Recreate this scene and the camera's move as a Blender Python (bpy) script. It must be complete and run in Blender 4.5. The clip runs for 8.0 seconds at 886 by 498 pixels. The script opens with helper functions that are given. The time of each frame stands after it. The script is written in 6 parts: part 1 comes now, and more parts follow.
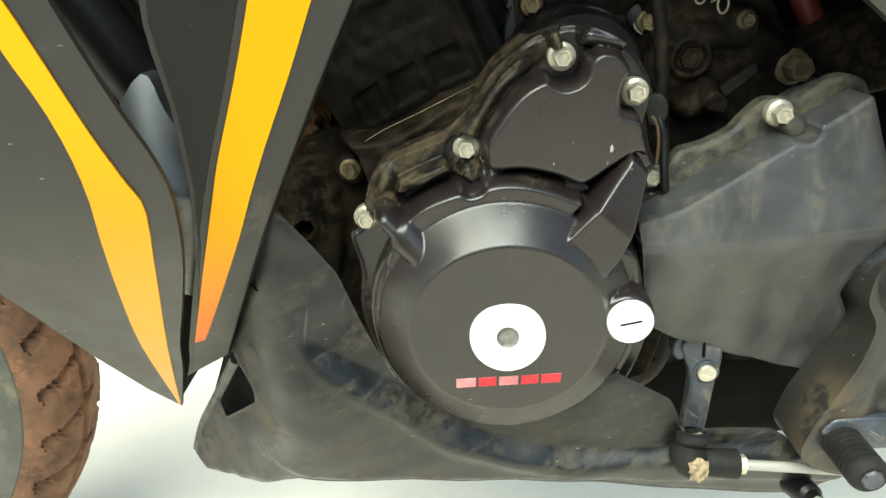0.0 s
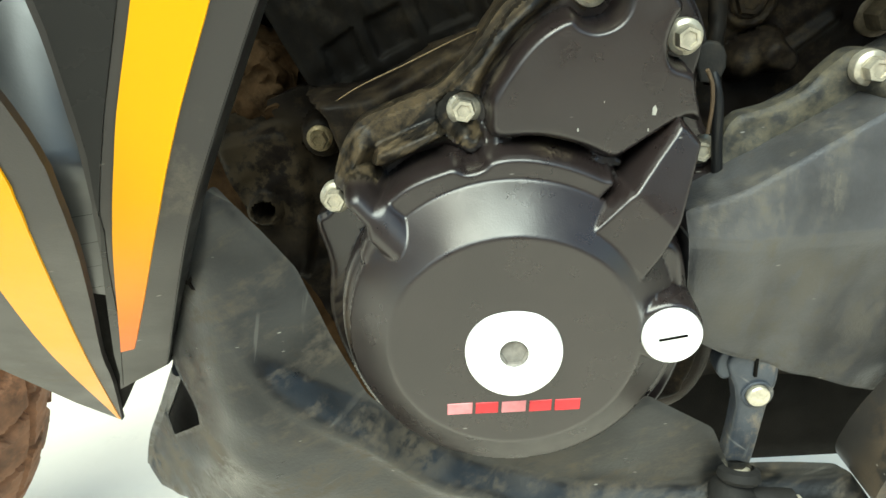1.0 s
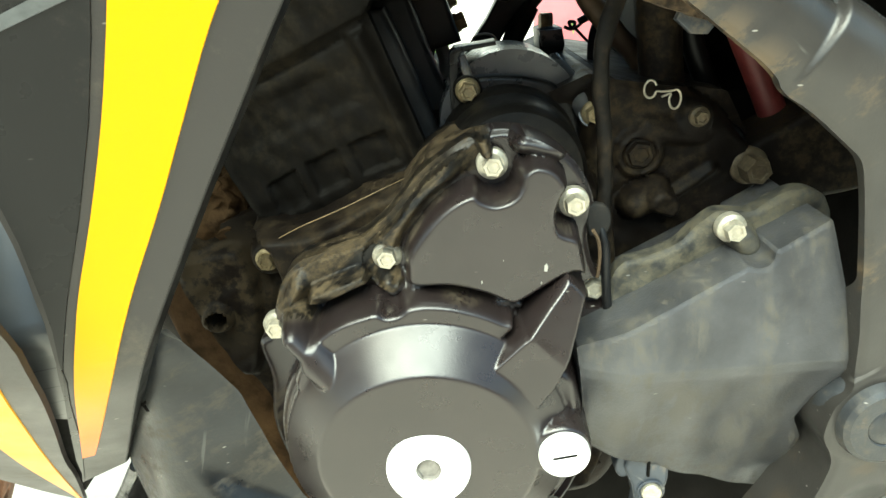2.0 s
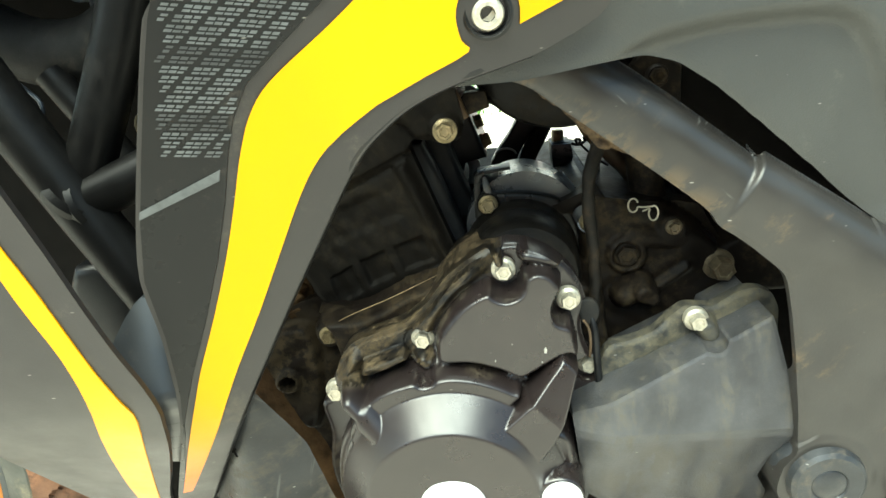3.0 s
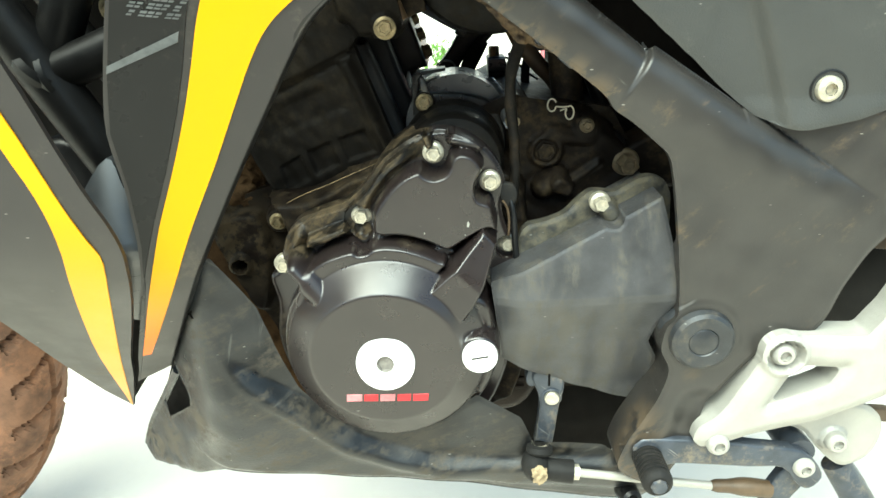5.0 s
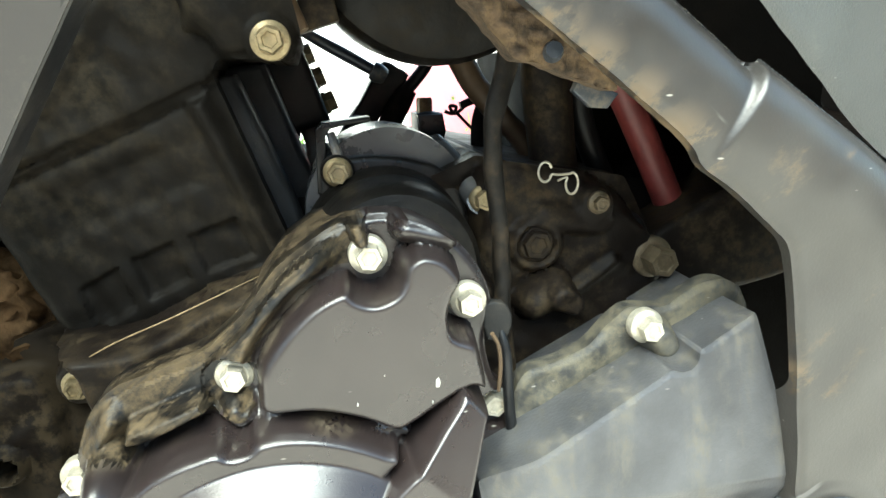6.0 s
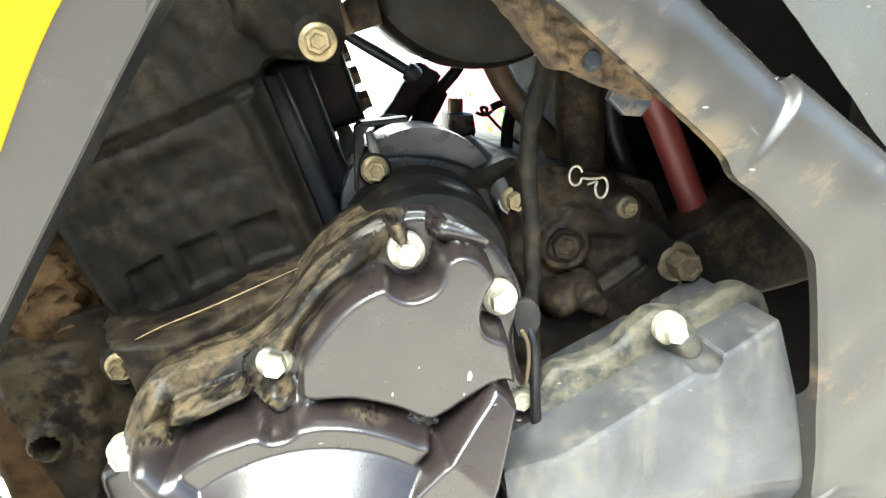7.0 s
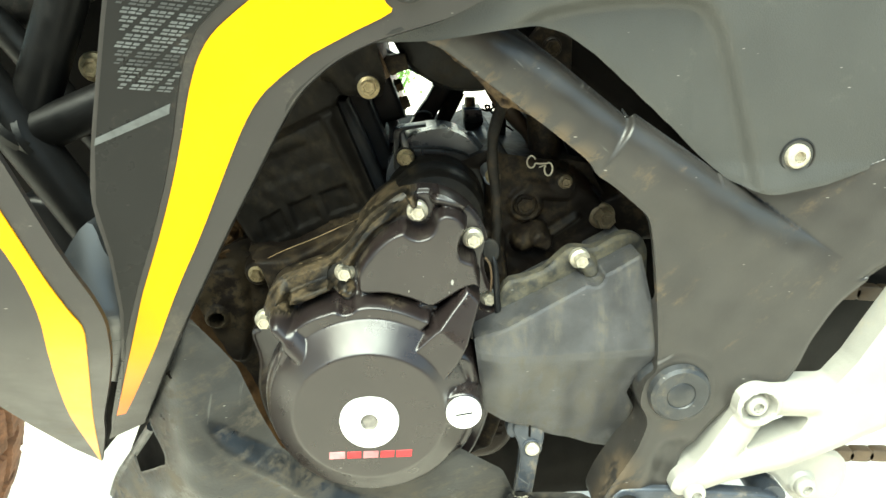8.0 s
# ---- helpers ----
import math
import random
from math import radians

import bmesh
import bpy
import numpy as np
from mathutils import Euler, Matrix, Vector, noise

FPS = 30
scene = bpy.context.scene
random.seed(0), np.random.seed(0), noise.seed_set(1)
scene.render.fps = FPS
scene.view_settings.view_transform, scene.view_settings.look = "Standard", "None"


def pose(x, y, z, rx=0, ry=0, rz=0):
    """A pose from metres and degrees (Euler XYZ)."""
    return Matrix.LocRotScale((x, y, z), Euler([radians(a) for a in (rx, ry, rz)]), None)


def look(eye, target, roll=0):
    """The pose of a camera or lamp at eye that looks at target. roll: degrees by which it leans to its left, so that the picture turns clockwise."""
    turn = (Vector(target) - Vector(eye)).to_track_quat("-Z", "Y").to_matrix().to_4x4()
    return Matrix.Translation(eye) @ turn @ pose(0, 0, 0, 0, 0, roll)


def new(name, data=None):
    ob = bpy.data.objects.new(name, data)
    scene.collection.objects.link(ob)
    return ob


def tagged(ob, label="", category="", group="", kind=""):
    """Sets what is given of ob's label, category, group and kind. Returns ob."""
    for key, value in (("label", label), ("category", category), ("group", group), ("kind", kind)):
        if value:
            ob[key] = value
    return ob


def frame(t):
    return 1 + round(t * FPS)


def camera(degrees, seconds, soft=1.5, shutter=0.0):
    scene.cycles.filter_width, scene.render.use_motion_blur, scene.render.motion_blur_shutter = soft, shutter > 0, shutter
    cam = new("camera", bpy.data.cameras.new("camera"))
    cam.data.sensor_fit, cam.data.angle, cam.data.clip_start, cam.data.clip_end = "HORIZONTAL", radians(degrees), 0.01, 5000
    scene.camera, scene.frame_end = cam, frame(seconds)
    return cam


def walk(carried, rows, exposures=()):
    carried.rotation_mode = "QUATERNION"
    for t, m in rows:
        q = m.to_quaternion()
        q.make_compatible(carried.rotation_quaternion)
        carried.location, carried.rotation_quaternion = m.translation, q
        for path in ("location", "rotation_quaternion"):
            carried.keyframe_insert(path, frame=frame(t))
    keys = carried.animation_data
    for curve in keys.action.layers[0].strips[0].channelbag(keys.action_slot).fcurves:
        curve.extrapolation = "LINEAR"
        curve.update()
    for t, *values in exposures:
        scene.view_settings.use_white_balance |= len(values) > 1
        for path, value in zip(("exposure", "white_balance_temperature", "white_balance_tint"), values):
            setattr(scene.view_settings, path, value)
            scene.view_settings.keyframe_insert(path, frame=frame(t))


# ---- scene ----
cam = camera(66.53, 8.0)
PATH = [
    (0, (-0.0101, -0.2902, 0.5320), (-0.1127, 1.5545, -0.2340), -5.90),
    (0.5, (-0.0113, -0.2430, 0.5329), (-0.1011, 1.6056, -0.2250), -4.48),
    (0.7, (-0.0132, -0.2319, 0.5163), (-0.0871, 1.6185, -0.2390), -5.03),
    (1, (-0.0107, -0.2200, 0.5043), (-0.1083, 1.6085, -0.3001), -5.16),
    (1.5, (-0.0058, -0.2208, 0.5149), (-0.0706, 1.6123, -0.2824), -3.88),
    (1.7, (0.0027, -0.2270, 0.5367), (-0.0317, 1.5952, -0.2871), -3.61),
    (2, (0.0182, -0.2361, 0.5669), (-0.0124, 1.6068, -0.2093), -3.89),
    (2.2, (0.0249, -0.2439, 0.5847), (-0.0165, 1.6124, -0.1586), -3.76),
    (3.3, (0.0347, -0.3447, 0.6353), (-0.1585, 1.5443, 0.0075), -4.95),
    (3.5, (0.0341, -0.3722, 0.6453), (-0.1672, 1.5064, -0.0107), -4.44),
    (3.7, (0.0402, -0.3950, 0.6378), (-0.1801, 1.4731, -0.0415), -4.37),
    (4, (0.0581, -0.4116, 0.6186), (-0.1613, 1.4384, -0.1092), -4.38),
    (4.2, (0.0632, -0.4221, 0.6139), (-0.1541, 1.4175, -0.1401), -3.99),
    (5.3, (0.0347, -0.3037, 0.5616), (0.1370, 1.5580, -0.1619), -3.40),
    (5.5, (0.0216, -0.2441, 0.5400), (0.2464, 1.6356, -0.1051), -3.97),
    (5.7, (0.0220, -0.2024, 0.5332), (0.3169, 1.6776, -0.0821), -2.24),
    (6, (0.0223, -0.1841, 0.5465), (0.3668, 1.7226, 0.0508), -1.61),
    (6.5, (0.0222, -0.1838, 0.5498), (0.3866, 1.7279, 0.0889), 0.29),
    (7, (0.0122, -0.1911, 0.5496), (0.3236, 1.7186, 0.0433), 0.01),
    (7.2, (0.0117, -0.2009, 0.5508), (0.2700, 1.7081, 0.0132), -0.24),
    (7.5, (0.0080, -0.2387, 0.5491), (0.2274, 1.6603, -0.0389), -0.73),
    (7.7, (0.0172, -0.2832, 0.5612), (0.1633, 1.6007, -0.0940), -1.32),
    (8, (0.0355, -0.3648, 0.6139), (0.1129, 1.5068, -0.0866), -1.24),
]
EXPOSURES = [(0, 1.15, 6870, -11), (1, 1.3, 6770, -13), (1.5, 1.44, 6770, -15), (2, 1.78, 6900, -15), (3.5, 1.65, 6750, -14), (4.2, 1.6, 6850, -14), (5.5, 1.7, 6500, -14), (6, 2.42, 6470, -9), (6.5, 2.9, 6440, -5), (7, 2.95, 6540, -5), (7.5, 2.72, 6690, -7), (8, 1.92, 7030, -15)]
walk(cam, [(t, look(eye, target, roll)) for t, eye, target, roll in PATH], EXPOSURES)

# ---- light ----
GROUND = -0.045
world = bpy.data.worlds.new("sky")
scene.world = world
world.use_nodes = True
wn = world.node_tree.nodes
sky = wn.new("ShaderNodeTexSky")
sky.sky_type = "NISHITA"
sky.sun_disc = False
sky.sun_elevation = radians(58)
sky.sun_rotation = radians(229)
sky.air_density, sky.dust_density = 1.0, 2.5
wn["Background"].inputs["Strength"].default_value = 0.15
world.node_tree.links.new(sky.outputs[0], wn["Background"].inputs["Color"])
sun_data = bpy.data.lights.new("sun", "SUN")
sun_data.energy = 3.5
sun_data.angle = radians(54)
sun_data.color = (0.96, 0.965, 0.98)
sun = new("sun", sun_data)
sun.matrix_world = look((-0.40, -1.50, 3.0), (0, 0, 0.3))


# ---- materials ----
def mixed(nt, fac, a, b):
    n = nt.nodes.new("ShaderNodeMix")
    n.data_type = "RGBA"
    for sock, v in ((n.inputs[0], fac), (n.inputs[6], a), (n.inputs[7], b)):
        if hasattr(v, "is_output"):
            nt.links.new(v, sock)
        elif isinstance(v, (int, float)):
            sock.default_value = v
        else:
            sock.default_value = (*v, 1)
    return n.outputs[2]


def ramp(nt, value, lo, hi):
    n = nt.nodes.new("ShaderNodeMapRange")
    n.inputs[1].default_value, n.inputs[2].default_value = lo, hi
    n.interpolation_type = "SMOOTHSTEP"
    nt.links.new(value, n.inputs[0])
    return n.outputs[0]


def noise_tex(nt, co, scale, detail=4.0, rough=0.6, stretch=None, turn=0.0):
    n = nt.nodes.new("ShaderNodeTexNoise")
    n.inputs["Scale"].default_value = scale
    n.inputs["Detail"].default_value = detail
    n.inputs["Roughness"].default_value = rough
    if stretch:
        m = nt.nodes.new("ShaderNodeMapping")
        m.inputs["Scale"].default_value = stretch
        if turn:
            spin = nt.nodes.new("ShaderNodeMapping")
            spin.inputs["Rotation"].default_value = (0, turn, 0)
            nt.links.new(co, spin.inputs[0])
            co = spin.outputs[0]
        nt.links.new(co, m.inputs[0])
        co = m.outputs[0]
    nt.links.new(co, n.inputs["Vector"])
    return n.outputs[0]


def times(nt, a, b):
    n = nt.nodes.new("ShaderNodeMath")
    n.operation = "MULTIPLY"
    for sock, v in zip(n.inputs, (a, b)):
        if isinstance(v, (int, float)):
            sock.default_value = v
        else:
            nt.links.new(v, sock)
    return n.outputs[0]


def mat(name, col, rough=0.5, metal=0.0, var=0.2, vscale=40, dust=0.0, dust_col=(0.27, 0.2, 0.125), dust_scale=14,
        dust_at=None, specks=0.0, speck_col=(0.42, 0.4, 0.36), bump=0.12, bscale=900, streak=None, spec=0.5, coat=0.0, col2=None, span=None, patches=(), turn=0.0, scratch=0.0, scratch_col=(0.30, 0.29, 0.27), patch_scale=70):
    """A worn surface: paint or metal with blotches, dust in patches, small scratches and grain."""
    m = bpy.data.materials.new(name)
    m.use_nodes = True
    nt = m.node_tree
    b = nt.nodes["Principled BSDF"]
    tc = nt.nodes.new("ShaderNodeTexCoord")
    co = tc.outputs["Object"]
    base = col
    if col2:
        sep = nt.nodes.new("ShaderNodeSeparateXYZ")
        nt.links.new(co, sep.inputs[0])
        base = mixed(nt, ramp(nt, sep.outputs[2], *span), col, col2)
        dark = nt.nodes.new("ShaderNodeHueSaturation")
        dark.inputs["Value"].default_value = 1 - var
        nt.links.new(base, dark.inputs["Color"])
        c = mixed(nt, noise_tex(nt, co, vscale), dark.outputs[0], base)
    else:
        c = mixed(nt, ramp(nt, noise_tex(nt, co, vscale, 6), 0.3, 0.7), [v * (1 - var) for v in col], [v * (1 + var) for v in col])
    r = nt.nodes.new("ShaderNodeMapRange")
    nt.links.new(noise_tex(nt, co, vscale * 2.3, 5), r.inputs[0])
    r.inputs[1].default_value, r.inputs[2].default_value = 0.3, 0.7
    r.inputs[3].default_value, r.inputs[4].default_value = max(0.02, rough - 0.08), min(1, rough + 0.08)
    rough_out = r.outputs[0]
    if dust > 0:
        d = noise_tex(nt, co, dust_scale, 9, 0.72, streak, turn)
        mask = ramp(nt, d, 0.60 - 0.26 * dust, 0.74 - 0.20 * dust)
        fine = ramp(nt, noise_tex(nt, co, 160, 6, 0.7), 0.32, 0.66)
        mask = times(nt, mask, fine)
        if dust_at:
            g = nt.nodes.new("ShaderNodeVectorMath")
            g.operation = "DISTANCE"
            nt.links.new(co, g.inputs[0])
            g.inputs[1].default_value = dust_at[:3]
            mask = times(nt, mask, ramp(nt, g.outputs["Value"], dust_at[3], dust_at[3] * 0.45))
        mask = times(nt, mask, min(1.0, 0.5 + dust * 0.5))
        for x, y, z, radius, weight in patches:
            g = nt.nodes.new("ShaderNodeVectorMath")
            g.operation = "DISTANCE"
            nt.links.new(co, g.inputs[0])
            g.inputs[1].default_value = (x, y, z)
            spot = times(nt, ramp(nt, g.outputs["Value"], radius, radius * 0.2), ramp(nt, noise_tex(nt, co, patch_scale, 9, 0.7, streak, turn), 0.42, 0.54))
            more = nt.nodes.new("ShaderNodeMath")
            more.operation = "MAXIMUM"
            nt.links.new(mask, more.inputs[0])
            nt.links.new(times(nt, spot, weight), more.inputs[1])
            mask = more.outputs[0]
        c = mixed(nt, mask, c, mixed(nt, noise_tex(nt, co, 50), [v * 0.7 for v in dust_col], [min(1, v * 1.3) for v in dust_col]))
        rm = nt.nodes.new("ShaderNodeMix")
        nt.links.new(mask, rm.inputs[0])
        nt.links.new(rough_out, rm.inputs[2])
        rm.inputs[3].default_value = 0.9
        rough_out = rm.outputs[0]
        if metal > 0:
            mm = nt.nodes.new("ShaderNodeMapRange")
            nt.links.new(mask, mm.inputs[0])
            mm.inputs[3].default_value, mm.inputs[4].default_value = metal, 0.0
            nt.links.new(mm.outputs[0], b.inputs["Metallic"])
    if specks > 0:
        v = nt.nodes.new("ShaderNodeTexVoronoi")
        v.inputs["Scale"].default_value = 110
        w = nt.nodes.new("ShaderNodeMapping")
        w.inputs["Rotation"].default_value = (0.3, 0.7, 0.2)
        w.inputs["Scale"].default_value = (1.0, 1.6, 3.2)
        nt.links.new(co, w.inputs[0])
        nt.links.new(w.outputs[0], v.inputs["Vector"])
        near = ramp(nt, v.outputs["Distance"], 0.15, 0.06)
        sep2 = nt.nodes.new("ShaderNodeSeparateColor")
        nt.links.new(v.outputs["Color"], sep2.inputs[0])
        some = ramp(nt, sep2.outputs[0], 1 - 0.25 * specks, 1 - 0.25 * specks + 0.02)
        c = mixed(nt, times(nt, times(nt, near, some), 0.45), c, speck_col)
    if scratch > 0:
        for angle, size in ((0.5, 34), (-0.7, 48), (1.35, 40)):
            line = ramp(nt, noise_tex(nt, co, size, 3, 0.55, (0.3, 0.6, 4.6), angle), 0.655, 0.70)
            here = ramp(nt, noise_tex(nt, co, size * 0.45, 3, 0.6), 0.60 - 0.12 * scratch, 0.70 - 0.12 * scratch)
            c = mixed(nt, times(nt, times(nt, line, here), 0.42), c, scratch_col)
    nt.links.new(c, b.inputs["Base Color"])
    nt.links.new(rough_out, b.inputs["Roughness"])
    if not (dust > 0 and metal > 0):
        b.inputs["Metallic"].default_value = metal
    b.inputs["Specular IOR Level"].default_value = spec
    b.inputs["Coat Weight"].default_value = coat
    b.inputs["Coat Roughness"].default_value = 0.33
    if bump > 0:
        bn = nt.nodes.new("ShaderNodeBump")
        bn.inputs["Strength"].default_value = bump
        bn.inputs["Distance"].default_value = 0.0006
        nt.links.new(noise_tex(nt, co, bscale, 3), bn.inputs["Height"])
        nt.links.new(bn.outputs[0], b.inputs["Normal"])
    return m


COVER = mat("satin_black_paint", (0.0150, 0.0108, 0.0102), 0.31, 0.0, 0.16, 24, 0.9, dust_col=(0.088, 0.067, 0.040), dust_scale=42, dust_at=(-0.030, 0.04, 0.462, 0.02), specks=0.15, bump=0.10, bscale=1300, spec=0.66, coat=0.0, streak=(0.30, 1, 2.6), turn=0.70, patch_scale=150, patches=[(-0.058, 0.04, 0.432, 0.020, 1.0), (-0.036, 0.04, 0.446, 0.021, 1.0), (-0.017, 0.04, 0.456, 0.018, 1.0), (-0.004, 0.042, 0.466, 0.0155, 1.0), (0.008, 0.042, 0.480, 0.013, 1.0), (0.020, 0.042, 0.490, 0.011, 0.9), (0.004, 0.03, 0.279, 0.022, 0.8), (-0.03, 0.03, 0.287, 0.018, 0.7), (0.033, 0.03, 0.281, 0.018, 0.6), (-0.074, 0.04, 0.365, 0.03, 0.4), (0.05, 0.03, 0.293, 0.014, 0.4), (0.02, 0.03, 0.432, 0.012, 0.45)])
CAKED = mat("dust_and_oil_crust", (0.0040, 0.0038, 0.0038), 0.33, 0.0, 0.3, 60, 0.82, dust_col=(0.100, 0.071, 0.037), dust_scale=80, bump=0.4, bscale=420, spec=0.34, streak=(0.13, 1, 2.0), turn=0.70)
CASE = mat("dirty_engine_case", (0.0080, 0.0058, 0.0045), 0.5, 0.0, 0.3, 30, 0.6, dust_col=(0.050, 0.036, 0.020), dust_scale=20, patches=[(-0.112, 0.095, 0.408, 0.050, 0.9), (-0.085, 0.070, 0.435, 0.030, 0.8)], bump=0.35, bscale=500, spec=0.12)
CYL = mat("dusty_cylinder_paint", (0.0055, 0.0046, 0.0037), 0.6, 0.0, 0.35, 25, 0.6, dust_col=(0.0270, 0.0215, 0.0145), dust_scale=16, bump=0.4, bscale=450, spec=0.08, patches=[(-0.083, 0.05, 0.455, 0.03, 0.9), (-0.09, 0.05, 0.49, 0.03, 0.8)])
BLACK = mat("black_moulded_plastic", (0.0075, 0.0075, 0.008), 0.38, 0.0, 0.2, 50, 0.2, dust_col=(0.05, 0.04, 0.03), bump=0.1, spec=0.3)
CAMRIB = mat("slate_black_cast_rib", (0.0105, 0.0110, 0.0118), 0.45, 0.0, 0.3, 50, 0.45, dust_col=(0.032, 0.025, 0.017), bump=0.25, spec=0.2)
GLOSSY = mat("black_lacquer", (0.006, 0.006, 0.0062), 0.3, 0.0, 0.2, 50, 0.25, dust_col=(0.03, 0.025, 0.02), bump=0.05, spec=0.3)
RUBBER = mat("black_rubber", (0.011, 0.0105, 0.010), 0.65, 0.0, 0.25, 60, 0.35, dust_col=(0.06, 0.05, 0.038), bump=0.3, spec=0.2)
SPROCKET = mat("grey_cover_plastic", (0.042, 0.0418, 0.0440), 0.37, 0.0, 0.30, 30, 0.60, dust_col=(0.078, 0.069, 0.053), dust_scale=34, specks=0.3, bump=0.3, bscale=700, streak=(1.8, 1, 0.5), patches=[(0.120, 0.02, 0.375, 0.030, 0.55), (0.150, 0.02, 0.350, 0.030, 0.6), (0.165, 0.02, 0.325, 0.025, 0.7), (0.10, 0.02, 0.355, 0.025, 0.6)])
FLANGE = mat("dusty_cover_flange", (0.026, 0.0255, 0.024), 0.5, 0.0, 0.2, 30, 0.85, dust_col=(0.105, 0.09, 0.058), dust_scale=34, bump=0.35, specks=0.5, streak=(0.6, 1, 1.8), turn=0.5)
FRAME = mat("gunmetal_frame_paint", (0.0255, 0.0232, 0.0212), 0.36, 0.10, 0.16, 26, 0.18, scratch=0.45, dust_col=(0.115, 0.078, 0.041), dust_scale=30, specks=0.35, bump=0.12, spec=0.5, coat=0.05, streak=(0.7, 1, 1.6), turn=0.7, patches=[(0.050, 0.015, 0.595, 0.017, 1.0), (0.062, 0.015, 0.583, 0.017, 1.0), (0.075, 0.015, 0.572, 0.017, 1.0), (0.090, 0.015, 0.5595, 0.017, 1.0), (0.103, 0.015, 0.549, 0.017, 1.0), (0.117, 0.015, 0.538, 0.017, 1.0), (0.130, 0.015, 0.5275, 0.017, 1.0), (0.151, 0.015, 0.509, 0.010, 0.9), (0.164, 0.015, 0.497, 0.009, 0.8), (0.165, 0.01, 0.30, 0.03, 0.45), (0.17, 0.01, 0.27, 0.03, 0.45), (0.138, 0.01, 0.522, 0.014, 0.9), (0.199, 0.0, 0.343, 0.012, 0.5), (0.183, 0.01, 0.44, 0.01, 0.6)])
RUST = mat("rusty_seam", (0.050, 0.032, 0.018), 0.9, 0.0, 0.6, 220, 0.6, dust_col=(0.13, 0.085, 0.042), dust_scale=90, bump=1.0, bscale=420)
FAIRING = mat("matt_grey_fairing", (0.0230, 0.0200, 0.0191), 0.42, 0.0, 0.07, 12, 0.12, dust_col=(0.14, 0.12, 0.09), specks=0.35, bump=0.14, bscale=1400, spec=0.42)
COWL_DARK = mat("dark_graphite_fairing", (0.0080, 0.0078, 0.0080), 0.30, 0.0, 0.12, 12, 0.15, dust_col=(0.12, 0.1, 0.08), specks=0.3, bump=0.06, spec=0.22)
SIDE = mat("grey_side_panel_plastic", (0.036, 0.036, 0.033), 0.46, 0.0, 0.12, 12, 0.12, dust_col=(0.095, 0.092, 0.074), dust_scale=25, specks=0.3, bump=0.5, bscale=1100)
YELLOW = mat("yellow_to_orange_print", (0.74, 0.150, 0.006), 0.34, 0.0, 0.06, 10, bump=0.04, spec=0.2, col2=(0.74, 0.345, 0.001), span=(0.345, 0.450))
YELLOW_FRONT = mat("yellow_print", (0.78, 0.33, 0.07), 0.34, 0.0, 0.04, 10, bump=0.04, spec=0.25, col2=(0.74, 0.335, 0.001), span=(0.25, 0.42))
FAINT_PRINT = mat("faint_grey_print", (0.026, 0.028, 0.030), 0.4, 0.0, 0.35, 90, bump=0.03)
SILVER_PRINT = mat("pale_grey_print", (0.075, 0.08, 0.082), 0.4, 0.0, 0.35, 90, bump=0.03)
BELLY = mat("scuffed_black_belly_plastic", (0.0092, 0.0098, 0.0106), 0.34, 0.0, 0.6, 22, 0.52, scratch=0.6, scratch_col=(0.085, 0.082, 0.075), spec=0.46, dust_col=(0.066, 0.053, 0.036), dust_scale=36, specks=0.5, bump=0.25, bscale=500, streak=(0.5, 1, 1.9), turn=0.4, patches=[(-0.138, 0.03, 0.302, 0.022, 0.9), (-0.142, 0.03, 0.338, 0.016, 0.7), (-0.19, 0.09, 0.243, 0.04, 0.9), (-0.09, 0.03, 0.256, 0.022, 0.8), (-0.05, 0.03, 0.252, 0.022, 0.7), (-0.01, 0.03, 0.247, 0.02, 0.7), (0.03, 0.03, 0.239, 0.02, 0.7), (-0.045, 0.03, 0.30, 0.025, 0.7), (0.01, 0.03, 0.292, 0.03, 0.5), (0.124, 0.02, 0.264, 0.0085, 1.0), (0.07, 0.02, 0.258, 0.016, 0.8), (0.09, 0.02, 0.235, 0.03, 0.5), (-0.235, 0.13, 0.195, 0.05, 0.9)])
ZINC = mat("zinc_plated_bolt", (0.50, 0.46, 0.37), 0.40, 0.6, 0.2, 300, 0.3, dust_col=(0.30, 0.24, 0.15), dust_scale=200, bump=0.2)
BRASSY = mat("yellow_zinc_bolt", (0.30, 0.24, 0.14), 0.5, 0.7, 0.3, 250, 0.5, dust_col=(0.2, 0.14, 0.08), dust_scale=160, bump=0.2)
OLDBOLT = mat("grimy_plated_bolt", (0.12, 0.092, 0.055), 0.5, 0.4, 0.3, 250, 0.5, dust_col=(0.10, 0.072, 0.042), dust_scale=160, bump=0.2)
CAP = mat("bright_aluminium_cap", (0.86, 0.86, 0.85), 0.42, 0.35, 0.05, 80, bump=0.04)
SOCKET = mat("dull_socket_metal", (0.20, 0.185, 0.165), 0.6, 0.3, 0.2, 300)
ALU = mat("cast_aluminium", (0.325, 0.315, 0.285), 0.48, 0.25, 0.08, 30, 0.18, dust_col=(0.40, 0.34, 0.24), dust_scale=25, bump=0.25, bscale=700)
STEEL = mat("dirty_grey_steel", (0.046, 0.053, 0.066), 0.36, 0.3, 0.25, 60, 0.45, scratch=1.0, dust_col=(0.2, 0.165, 0.12), dust_scale=40, specks=0.7, bump=0.2)
TUBE = mat("black_frame_tube", (0.0045, 0.0043, 0.0042), 0.42, 0.0, 0.25, 40, 0.3, dust_col=(0.015, 0.013, 0.0105), bump=0.15, spec=0.2)
